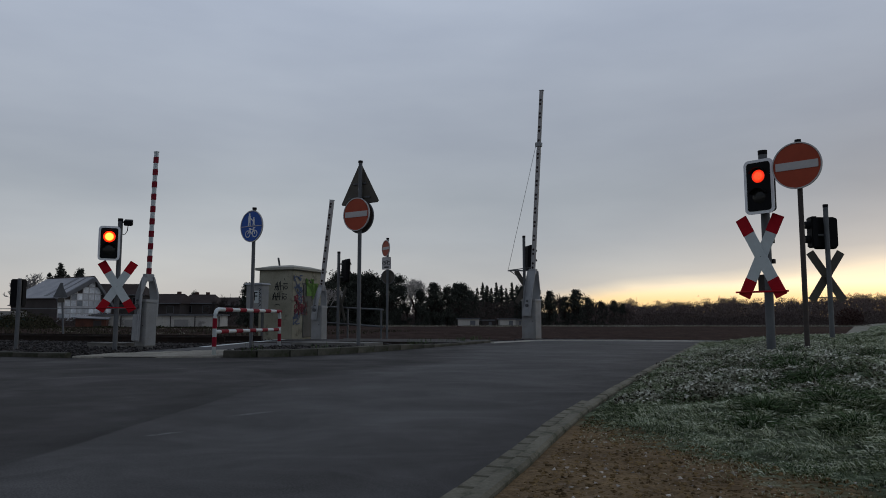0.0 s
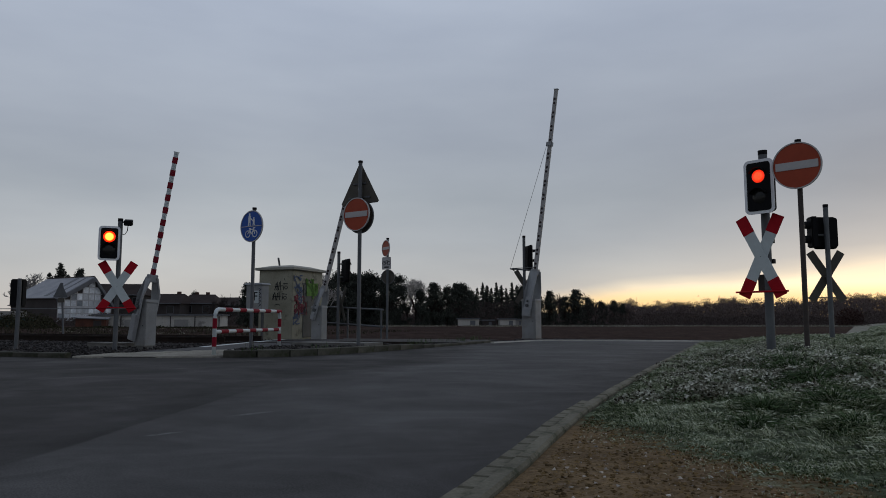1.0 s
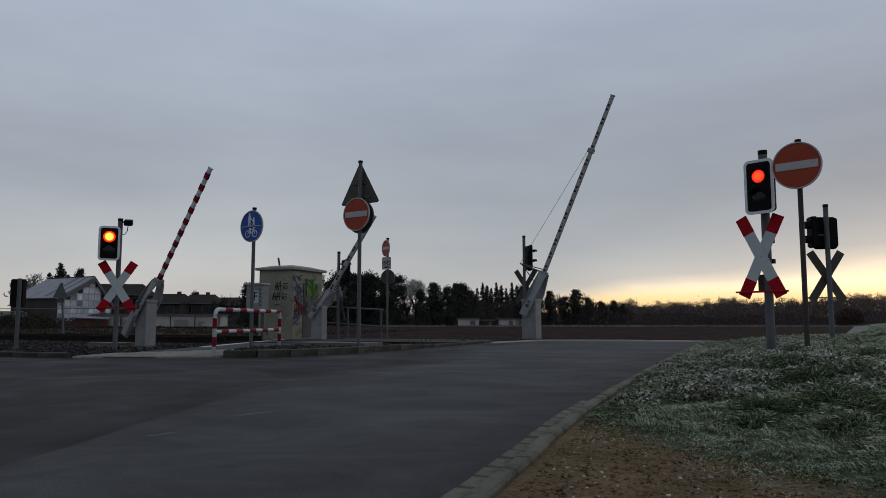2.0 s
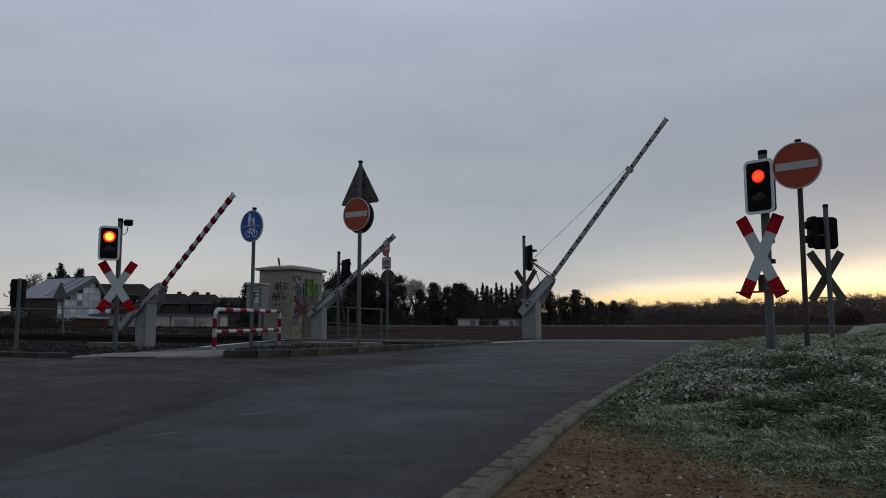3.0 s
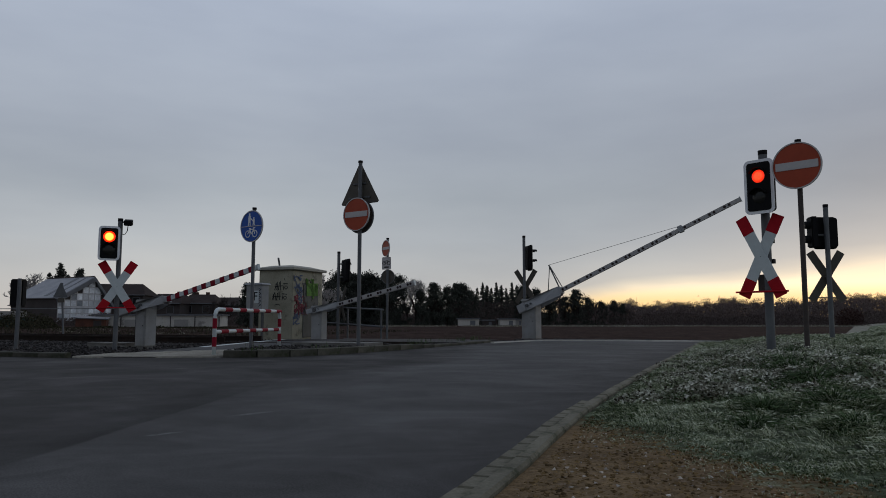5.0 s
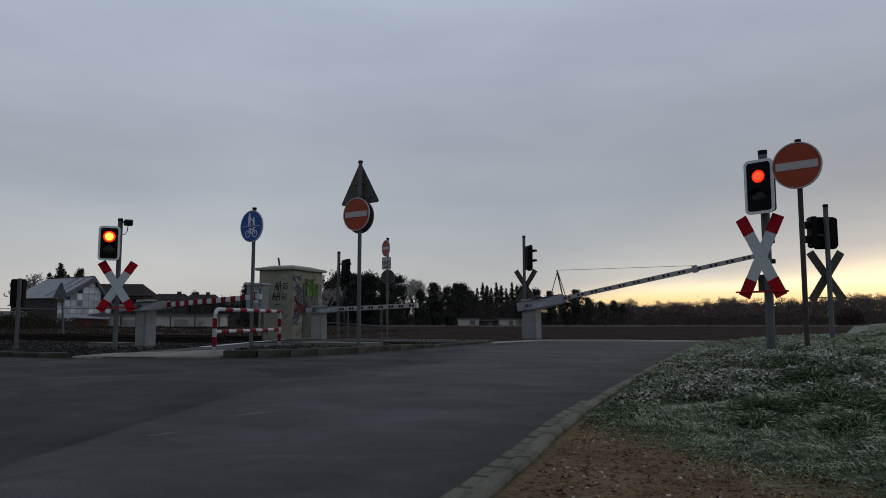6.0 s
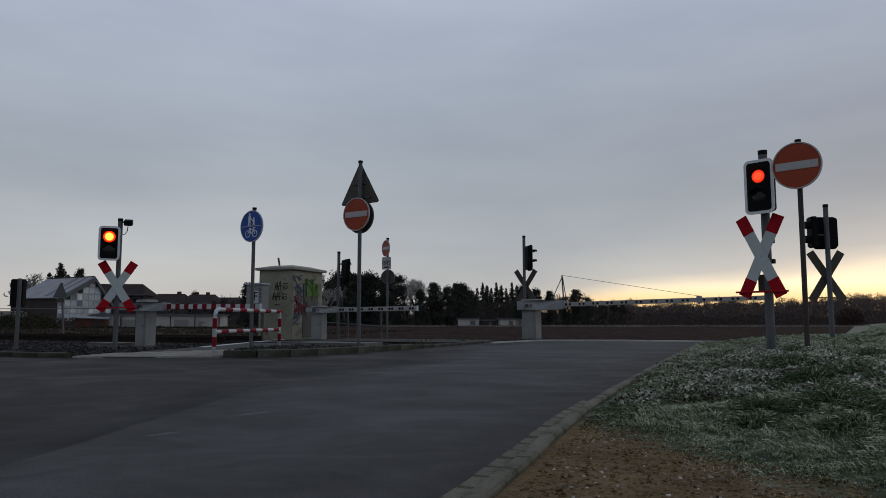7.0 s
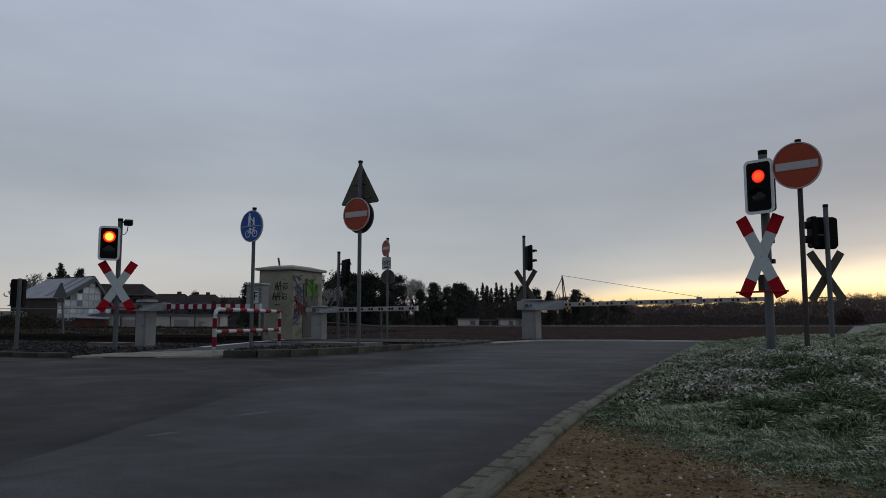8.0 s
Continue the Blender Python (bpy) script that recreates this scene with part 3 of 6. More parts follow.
def blades(name, spots, material, label, category, lean=0.6):
    """Arched grass blades at the spots (x, y, z, length, width, heading, rise)."""
    verts, faces = [], []
    rng = random.Random(len(spots))
    for x, y, z, h, w, a, rise in spots:
        dx, dy = math.cos(a), math.sin(a)
        tw = rng.uniform(-0.8, 0.8)
        sx, sy = -(dy * math.cos(tw)) * w / 2, dx * math.cos(tw) * w / 2
        sz = math.sin(tw) * w / 2
        b = len(verts)
        l, up = h * math.cos(rise), h * math.sin(rise)
        droop = up * rng.uniform(0.55, 1.0)
        mx, my, mz = x + dx * l * 0.5, y + dy * l * 0.5, z + up * 0.85
        verts += [(x - sx, y - sy, z - 0.008 - sz), (x + sx, y + sy, z - 0.008 + sz),
                  (mx + sx * 0.8, my + sy * 0.8, mz + sz), (mx - sx * 0.8, my - sy * 0.8, mz - sz),
                  (x + dx * l, y + dy * l, z + droop)]
        faces += [(b, b + 1, b + 2, b + 3), (b + 3, b + 2, b + 4)]
    ob = part(name, mesh_from(name, verts, faces), material)
    return tagged(ob, label, category, kind="stuff")


def build_grass():
    rng = random.Random(11)
    frosted, green, shaded = [], [], []

    def turf(x, y):
        """How much grass grows there, 0 on the trodden dirt."""
        return smooth_step(-0.22, 0.45, x + 0.27 * y - 1.75 + 0.25 * noise.noise(Vector((x * 5, y * 5, 2))))

    def lie(x, y):
        """The way in which the matted blades have fallen."""
        return 3.6 + 3.0 * noise.noise(Vector((x * 2.2, y * 2.2, 31))) + 1.5 * noise.noise(Vector((x * 6, y * 6, 33)))

    def mound(x, y):
        """1 on the leafy mound beside the kerb."""
        gap = x - at_line(VERGE_EDGE, y) + 0.35 * noise.noise(Vector((x * 1.7, y * 1.7, 21)))
        return smooth_step(4.6, 5.3, y) * smooth_step(0.15, 0.5, gap) * smooth_step(2.3, 1.7, gap)

    def tuft(x, y, n, size, spread, into):
        for _ in range(n):
            a, r = rng.uniform(0, 6.28), abs(rng.gauss(0, spread))
            gx, gy = x + r * math.cos(a), y + r * math.sin(a)
            gap = (gx - at_line(VERGE_EDGE, gy)) * 0.92
            if gap < 0.06:
                continue
            # blades lie outwards from the middle of their tuft
            way = lie(gx, gy) + rng.gauss(0, 0.7) if into is frosted and rng.random() < 0.65 else a + rng.gauss(0, 0.6)
            rise = max(0.05, rng.gauss(0.42 - 0.32 * min(1.0, r / (spread * 1.3)), 0.18))
            h = 0.72 * size * rng.uniform(0.5, 1.3) * (0.4 + 0.6 * smooth_step(0.05, 0.5, gap))
            # blades in the gaps go dark: the tussocks' shade put into colour
            if into is frosted and rng.random() > 0.12 + tussock(gx, gy) * 1.35:
                shaded.append((gx, gy, verge_height(gx, gy), h * 0.8, 0.0022 + 0.0007 * gy, way, min(1.5, rise)))
            else:
                into.append((gx, gy, verge_height(gx, gy), h, 0.0022 + 0.0007 * gy, way, min(1.5, rise)))

    # a dense carpet of short lying blades, thinning out on to the dirt
    while len(frosted) < 180000:
        y = 1.6 + 15.0 * rng.random() ** 2.0
        x = at_line(VERGE_EDGE, y) + 0.06 + 6.5 * rng.random() ** 1.1
        if x > y * 0.68 + 0.4 or rng.random() > turf(x + 0.08, y) * (0.75 + 0.9 * noise.noise(Vector((x * 3.5, y * 3.5, 9)))) * (1.0 - 0.3 * mound(x, y)):
            continue
        for _ in range(6):
            gx, gy = x + rng.gauss(0, 0.035), y + rng.gauss(0, 0.035)
            if gx - at_line(VERGE_EDGE, gy) > 0.06:
                frosted.append((gx, gy, verge_height(gx, gy), rng.uniform(0.018, 0.055) * (0.38 + 0.13 * y) * (0.5 + 0.5 * turf(gx, gy)), 0.0011 + 0.00050 * gy, lie(gx, gy) + rng.gauss(0, 0.8), rng.uniform(0.05, 0.55)))
    while len(frosted) < 250000:
        y = 1.7 + 16.0 * rng.random() ** 1.35
        x = at_line(VERGE_EDGE, y) + 0.06 + 7.0 * rng.random() ** 1.15
        if x > y * 0.70 + 0.5:
            continue
        g = turf(x, y) * (1.0 - 0.35 * mound(x, y))
        if rng.random() > g * (0.62 + 0.6 * noise.noise(Vector((x * 1.1, y * 1.1, 7))) + 0.75 * noise.noise(Vector((x * 2.9, y * 2.9, 17)))) + 0.002:
            continue
        big = 0.5 + 0.5 * noise.noise(Vector((x * 0.8, y * 0.8, 12)))
        tuft(x, y, int(14 + 26 * g), (0.04 + 0.12 * big * g) * rng.uniform(0.6, 1.3) * (0.55 + 0.45 * smooth_step(2.5, 6.0, y)), 0.03 + 0.05 * big, frosted)
    for _ in range(46):
        y = rng.uniform(3.9, 15)
        x = at_line(VERGE_EDGE, y) + rng.uniform(0.15, 4.5)
        if x > y * 0.7 or turf(x, y) < 0.6:
            continue
        tuft(x, y, rng.randint(90, 260), rng.uniform(0.10, 0.17), 0.07 + 0.008 * y, green)
    for x, y, n, h, s in ((3.0, 6.1, 420, 0.20, 0.16), (2.55, 4.95, 380, 0.18, 0.13), (2.75, 5.3, 300, 0.17, 0.12), (1.78, 4.0, 300, 0.13, 0.085),
                          (1.55, 3.62, 240, 0.11, 0.07), (3.3, 6.9, 260, 0.17, 0.13), (2.1, 4.6, 180, 0.11, 0.08), (2.25, 4.15, 260, 0.15, 0.11), (1.95, 3.4, 260, 0.12, 0.10)):
        tuft(x, y, int(n * 1.5), h * 1.45, s, green)
        tuft(x, y, n // 5, h * 1.2, s * 1.2, frosted)
    # long strands falling over one another in the rough grass
    for _ in range(150):
        y = 2.7 + 5.5 * rng.random() ** 1.3
        x = rng.uniform(1.75 + 0.12 * (y - 3), 0.66 * y + 0.3)
        if mound(x, y) > 0.4:
            continue
        n, h, s = rng.randint(120, 260), rng.uniform(0.07, 0.12), rng.uniform(0.045, 0.085)
        tuft(x, y, n, h, s, frosted)
        tuft(x, y, n // 3, h * 0.8, s * 0.8, green)
    for _ in range(14):
        tuft(rng.gauss(4.5, 0.4), rng.gauss(9.75, 0.2), 90, 0.13, 0.12, green)
    for x, y in ((-0.55, 13.9), (-0.3, 14.5), (0.1, 15.4), (0.45, 16.2), (0.8, 17.0), (-1.9, 11.4), (-2.9, 10.8)):
        for _ in range(22):
            green.append((x + rng.gauss(0, 0.12), y + rng.gauss(0, 0.12), 0.09, rng.uniform(0.06, 0.15), 0.009, rng.uniform(0, 6.28), rng.uniform(0.4, 1.3)))
    blades("frosted_grass", frosted, GRASS, "short matted grass white with frost on the verge", "grass")
    blades("bare_grass", shaded, GREEN, "dark grass painting the shade in the gaps between the tussocks", "grass")
    blades("green_tufts", green, GREEN, "taller green grass tufts on the verge", "grass")
    # fallen leaves on the mound: frosted on the crowns, dark in the hollows to paint their shade
    for name, material, count, low, high, label in (("fallen_leaves", LITTER, 30000, 0.42, 2.0, "frosted pale fallen leaves lying on the verge"),
                                                    ("bare_leaves", DARKLEAF, 5000, -1.0, 0.42, "dark fallen leaves painting the shade in the hollows of the verge")):
        verts, faces = [], []
        while len(verts) < 4 * count:
            y = 4.6 + 9 * rng.random() ** 1.3
            x = at_line(VERGE_EDGE, y) + max(0.15, rng.gauss(1.15, 0.6)) + 0.3 * noise.noise(Vector((y, 3, 3)))
            k = tussock(x, y)
            if not low < k + rng.gauss(0, 0.1) < high or rng.random() > 0.55 + 0.9 * noise.noise(Vector((x * 3.2, y * 3.2, 4))):
                continue
            z = verge_height(x, y) + rng.uniform(0.003, 0.035)
            m = Matrix.Translation((x, y, z)) @ Euler((rng.gauss(0, 0.5), rng.gauss(0, 0.5), rng.uniform(0, 6.3))).to_matrix().to_4x4()
            u, q = rng.uniform(0.006, 0.019), rng.uniform(0.005, 0.012)
            b = len(verts)
            verts += [tuple(m @ Vector(v)) for v in ((-u, 0, 0), (0, -q, q * 0.5), (u, 0, 0.3 * u), (0, q, q * 0.5))]
            faces += [(b, b + 1, b + 2), (b, b + 2, b + 3)]
        tagged(part(name, mesh_from(name, verts, faces), material), label, "leaves", kind="stuff")


def stones(name, spots, material, label, category, seed=1):
    """Rough low stones at the spots (x, y, z, size)."""
    rng = random.Random(seed)
    base = [Vector(v) for v in ((1, 0, 0), (-1, 0, 0), (0, 1, 0), (0, -1, 0), (0, 0, 1), (0, 0, -1))]
    tri = ((0, 2, 4), (2, 1, 4), (1, 3, 4), (3, 0, 4), (2, 0, 5), (1, 2, 5), (3, 1, 5), (0, 3, 5))
    verts, faces = [], []
    for x, y, z, s in spots:
        r = Euler((rng.uniform(0, 6), rng.uniform(0, 6), rng.uniform(0, 6))).to_matrix()
        b = len(verts)
        for v in base:
            w = r @ (v * s * rng.uniform(0.6, 1.15))
            verts.append((x + w.x, y + w.y, z + w.z * 0.75))
        faces += [tuple(b + k for k in f) for f in tri]
    ob = part(name, mesh_from(name, verts, faces), material)
    return tagged(ob, label, category, kind="stuff")


def uo(s, o, z=0.0):
    """A point s metres along the track at o metres across it."""
    p = U * s + N * o
    return (p.x, p.y, z)


TRACK = 15.2
PATH = [(-5.0, 10.55), (-3.6, 10.65), (-3.45, 12.0), (-2.7, 14.2), (-1.75, 17.5), (-0.5, 19.6), (-0.9, 20.9), (-4.6, 20.4), (-4.95, 14.9), (-5.3, 12.6)]
ISLAND = [(x, y) for x, y in ISLAND_EDGE] + [(0.6, 17.2), (-0.2, 15.6), (-1.6, 14.6), (-2.75, 14.1), (-3.4, 12.0)]


def cut_at(poly, y, side):
    """The part of an outline below (side 1) or above (side -1) y."""
    res = []
    for (x0, y0), (x1, y1) in zip(poly, poly[1:] + poly[:1]):
        if (y - y0) * side >= 0:
            res.append((x0, y0))
        if (y - y0) * (y - y1) < 0:
            res.append((x0 + (x1 - x0) * (y - y0) / (y1 - y0), y))
    return res


def build_track():
    rng = random.Random(5)
    spots = []
    for _ in range(15000):
        s, o = rng.uniform(-26, -8.0), rng.uniform(8.4, 17.6)
        p = uo(s, o)
        if p[1] < 10.78 + max(0.0, -6.3 - p[0]) * 0.36 or inside((p[0], p[1]), PATH) or (o < 12 and p[0] > -5.45):
            continue
        spots.append((p[0], p[1], -0.05 + rng.uniform(-0.02, 0.03), rng.uniform(0.025, 0.055)))
    for _ in range(2600):
        s, o = rng.uniform(-9.8, -3.2), rng.uniform(12.4, 17.2)
        p = uo(s, o)
        if not inside((p[0], p[1]), PATH) and p[0] < 0.8:
            spots.append((p[0], p[1], -0.05 + rng.uniform(-0.02, 0.03), rng.uniform(0.025, 0.05)))
    stones("ballast", spots, BALLAST, "dark track ballast stones around the rails", "ballast", 2)
    for o in (TRACK - 0.7525, TRACK + 0.7525):
        bm = bmesh.new()
        for dz, w, h in ((0.155, 0.07, 0.04), (0.085, 0.018, 0.10), (0.02, 0.14, 0.03)):
            box(35, w, h, (-29.2, 0, dz - 0.04), None, bm)
        box(4.7, 0.06, 0.1, (-9.35, 0, -0.032), None, bm)
        ob = part("rail", bm, RAIL)
        ob.matrix_world = Matrix.Translation(uo(0, o)) @ pose(0, 0, 0, 0, 0, -math.degrees(YAW))
        tagged(ob, "rusty steel rail on the ballast", "rail", "rails of the track", "structure")
    bm = box(0.26, 2.5, 0.2)
    me = bpy.data.meshes.new("sleeper")
    bm.to_mesh(me)
    bm.free()
    me.materials.append(TIMBER)
    s = -25.0
    while s < -5:
        ob = new("sleeper", me)
        ob.matrix_world = Matrix.Translation(uo(s, TRACK, -0.13)) @ pose(0, 0, 0, 0, 0, -math.degrees(YAW))
        tagged(ob, "dark weathered sleeper under the rails", "sleeper", "sleepers of the track")
        s += 0.65
    ob = part("footpath", slab(PATH, -0.25, 0.006), ASPHALT_OLD)
    tagged(ob, "grey asphalt footpath across the track", "footpath", kind="structure")
    line = [(-4.98, 14.6), (-4.62, 20.3), (-4.48, 20.3), (-4.84, 14.6)]
    ob = part("path_line", slab(line, -0.05, 0.012), WHITE)
    tagged(ob, "white painted edge line on the footpath", "painted line", kind="structure")
    # pale ribbed pavers where the path leaves the road
    pav = tagged(new("paver_field"), "pale ribbed pavers at the start of the footpath", "pavers", kind="structure")
    bm = box(0.292, 0.292, 0.06)
    for k in range(4):
        box(0.292, 0.03, 0.008, (0, -0.11 + 0.073 * k, 0.033), None, bm)
    me = bpy.data.meshes.new("paver")
    bm.to_mesh(me)
    bm.free()
    me.materials.append(PAVER)
    for j in range(8):
        for i in range(8):
            x, y = -5.35 + 0.3 * i + 0.03 * j, 10.75 + 0.3 * j
            if y > 10.6 and x < -3.35 and not (j > 3 and i < j - 3):
                p = new("paver", me)
                p.parent = pav
                p.matrix_local = pose(x, y, -0.018 + 0.002 * ((i * 7 + j * 3) % 3), 0, 0, 0.3)
    step = [(-3.3, 15.5), (-1.62, 14.75), (-1.30, 15.5), (-2.95, 16.25)]
    ob = part("concrete_step", slab(step, -0.2, 0.075), CONCRETE, bevel=0.01)
    tagged(ob, "low weathered concrete slab between path and track", "concrete slab", kind="structure")
    bed = [(-2.9, 20.9), (-2.7, 18.5), (0.15, 17.2), (0.95, 18.2), (1.5, 19.5)]
    ob = part("track_bed", slab(bed, -0.25, 0.02), BALLAST)
    tagged(ob, "dark bed of the track beside the crossing", "track bed", kind="structure")
    isl = part("island", slab(cut_at(ISLAND, 13.3, 1), -0.2, 0.07), VERGE)
    tagged(part("island_end", slab(cut_at(ISLAND, 13.3, -1), -0.2, 0.012), VERGE), "low dark end of the gravel island beside the track", "traffic island", kind="structure")
    tagged(isl, "mossy gravel island between road and footpath", "traffic island", kind="structure")
    spots = []
    for _ in range(5000):
        x, y = rng.uniform(-3.4, 1.1), rng.uniform(10.6, 17.6)
        if inside((x, y), ISLAND):
            spots.append((x, y, 0.015 + 0.06 * smooth_step(13.6, 12.9, y) + rng.uniform(-0.01, 0.02), rng.uniform(0.015, 0.045) * (1.0 if y < 13.3 else 0.6)))
    stones("island_gravel", spots, BALLAST, "coarse dark gravel and moss on the island", "gravel", 8)
    spots = []
    for _ in range(1500):
        s, o = rng.uniform(-6, 3.0), rng.uniform(17.0, 21.5)
        p = uo(s, o)
        if not inside((p[0], p[1]), PATH) and p[1] > 19.3:
            spots.append((p[0], p[1], -0.03, rng.uniform(0.03, 0.08)))
    stones("roadside_rubble", spots, BALLAST, "dark rubble stones beside the crossing", "rubble", 9)
    spots = []
    for _ in range(1700):
        x, y = rng.uniform(-0.2, 1.5), rng.uniform(1.6, 4.6)
        if inside((x, y), DIRT_AREA) or rng.random() < 0.1:
            if x > at_line(VERGE_EDGE, y) + 0.08:
                spots.append((x, y, verge_height(x, y), 0.002 + 0.011 * rng.random() ** 4))
    stones("pebbles", spots, PEBBLE, "small pale pebbles in the brown dirt", "pebbles", 3)
    spots = []
    while len(spots) < 11000:
        x, y = rng.uniform(-0.2, 1.6), rng.uniform(1.5, 4.2)
        if x > at_line(VERGE_EDGE, y) + 0.06 and x + 0.27 * y < 1.95:
            spots.append((x, y, verge_height(x, y) - 0.001, 0.002 + 0.012 * rng.random() ** 4))
    stones("dirt_clods", spots, CLOD, "small brown clods and crumbs of dirt", "dirt", 6)
    # weeds on the far side of the track
    spots = []
    for _ in range(16000):
        s, o = rng.uniform(-60, -14.5), rng.uniform(17.4, 34)
        p = uo(s, o)
        if noise.noise(Vector((p[0] * 0.5, p[1] * 0.5, 0))) > -0.15:
            spots.append((p[0], p[1], -0.06, rng.uniform(0.06, 0.22), 0.025, rng.uniform(0, 6.3), rng.uniform(0.6, 1.4)))
    pale = []
    for _ in range(2600):
        slope, d = rng.uniform(-0.56, -0.27), rng.uniform(27, 50)
        if noise.noise(Vector((slope * 22, d * 0.15, 8))) > 0.12:
            pale.append((slope * d, d, -0.05, rng.uniform(0.05, 0.20), 0.03, rng.uniform(0, 6.3), rng.uniform(0.1, 0.7)))
    blades("frosted_weeds", pale, MARGIN, "pale frosted dead stalks among the weeds", "weeds")
    blades("trackside_weeds", spots, DRYGRASS, "dark winter weeds beyond the railway track", "weeds")


# ---- barriers ----
def build_barrier(name, at, yaw, pivot, length, striped, stay, label, back=0.45, housing=(0.55, 0.36, 1.0), root=0.95, tall=0.3):
    """A crossing barrier: x runs along its lowered boom. Returns the arm, which turns about the pivot height."""
    b = thing(name, pose(*at, 0, 0, -yaw), label, "barrier", "barriers of the crossing")
    hx, hy, hz = housing
    bm = box(hx, hy, hz - 0.06, (0, 0, (hz - 0.06) / 2))
    part("housing", bm, GREYBOX, b, bevel=0.012)
    part("housing_lid", box(hx + 0.03, hy + 0.03, 0.07, (0, 0, hz - 0.03), None, None, 0.94), GREYBOX, b, bevel=0.01)
    part("plinth", box(hx + 0.04, hy + 0.04, 0.12, (0, 0, -0.03)), CONCRETE, b, "low concrete plinth")
    door = part("service_door", box(hx * 0.84, 0.012, hz * 0.72, (0, -hy / 2 - 0.004, hz * 0.43)), GREYBOX, b, bevel=0.004)
    part("door_lock", rod((hx * 0.3, -hy / 2 - 0.022, hz * 0.45), (hx * 0.3, -hy / 2 - 0.008, hz * 0.45), 0.016, seg=10), GALV_DARK, door)
    part("axle", rod((0, -hy / 2 - 0.12, pivot), (0, hy / 2 + 0.12, pivot), 0.05), GALV_DARK, b)
    bm = bmesh.new()
    y0, y1 = hy / 2 + 0.05, 0.06
    for s in (-1, 1):
        # a fork plate on each side of the housing, closing in to the boom
        rear, k = (back, tall / 2) if s < 0 else (0.22, tall / 2)
        low = [(-rear, s * y0, -k * 0.9), (root * 0.4, s * y0, -k), (root, s * y1, -k * 0.93), (root, s * y1, k * 0.93), (root * 0.4, s * y0, k), (-rear, s * y0, k * 0.9)]
        a = [bm.verts.new(p) for p in low]
        c = [bm.verts.new((p[0], p[1] + s * 0.035, p[2])) for p in low]
        bm.faces.new(a)
        bm.faces.new(c)
        for i in range(6):
            bm.faces.new((a[i], a[(i + 1) % 6], c[(i + 1) % 6], c[i]))
    arm = part("arm", bm, GREYARM, b, "grey steel fork arm", bevel=0.006)
    for s in (-1, 1):
        if s < 0:
            part("counterweight", box(back * 0.75, 0.07, tall * 0.86, (-back * 0.60, s * (y0 + 0.05), 0)), GREYARM, arm, bevel=0.012)
        for x in (0.0, 0.13):
            part("hub_bolt", rod((x, s * (y0 + 0.03), 0), (x, s * (y0 + 0.06), 0), tall * 0.11, seg=8), GALV_DARK, arm)
    part("clamp", box(0.16, 0.2, tall * 0.7, (root - 0.02, 0, 0)), GREYARM, arm, bevel=0.01)
    h, w = (0.10, 0.053) if striped else (0.125, 0.08)
    k = 0.9 if stay else 1.0
    bm = bmesh.new()
    for x0, x1, f in ((root - 0.1, length * 0.72, 1.0), (length * 0.72, length, k)):
        box(x1 - x0, w * f, h * f, ((x0 + x1) / 2, 0, 0), None, bm)
    part("boom", bm, WHITE if striped else BOOM, arm, "long white boom", bevel=0.008)
    if striped:
        band = box(0.133, w + 0.005, h + 0.005)
        me = bpy.data.meshes.new("red_band")
        band.to_mesh(me)
        band.free()
        me.materials.append(REDBAND)
        x = root + 0.12
        while x < length - 0.02:
            o = new("red_band", me)
            o.parent = arm
            o.matrix_local = pose(x, 0, 0)
            x += 0.270
    else:
        dot = rod((0, 0.004, 0), (0, -0.006, 0), 0.036, seg=12)
        me = bpy.data.meshes.new("reflector")
        dot.to_mesh(me)
        dot.free()
        me.materials.append(DOT)
        pitch, gap = (0.42, 0.125) if stay else (0.32, 0.085)
        x = root + 0.1
        while x < length - 0.08:
            for dx in (0, gap):
                o = new("reflector", me)
                o.parent = arm
                f = 1.0 if x + dx < length * 0.72 else k
                o.matrix_local = pose(x + dx, -w * f / 2, 0)
            x += pitch
    part("end_cap", box(0.02, w + 0.01, h + 0.01, (length, 0, 0)), GREYARM if stay else WHITE, arm)
    if stay:
        ring = 4.93
        part("splice_collar", box(0.13, 0.13, 0.19, (ring, 0, 0.01)), GREYARM, arm, "grey splice collar", bevel=0.01)
        top = (root - 0.02, 0, 0.86)
        part("mast", rod((root + 0.01, 0, 0.05), top, 0.022, seg=8), GALV_DARK, arm)
        part("mast_brace", rod((root + 0.10, 0, 0.06), (root, 0, 0.80), 0.014, seg=6), GALV_DARK, arm)
        part("mast_brace", rod((root - 0.42, 0.03, 0.08), (root - 0.02, 0, 0.80), 0.014, seg=6), GALV_DARK, arm)
        part("stay_wire", rod(top, (ring, 0, 0.10), 0.006, seg=5), GALV_DARK, arm)
    return arm, pivot


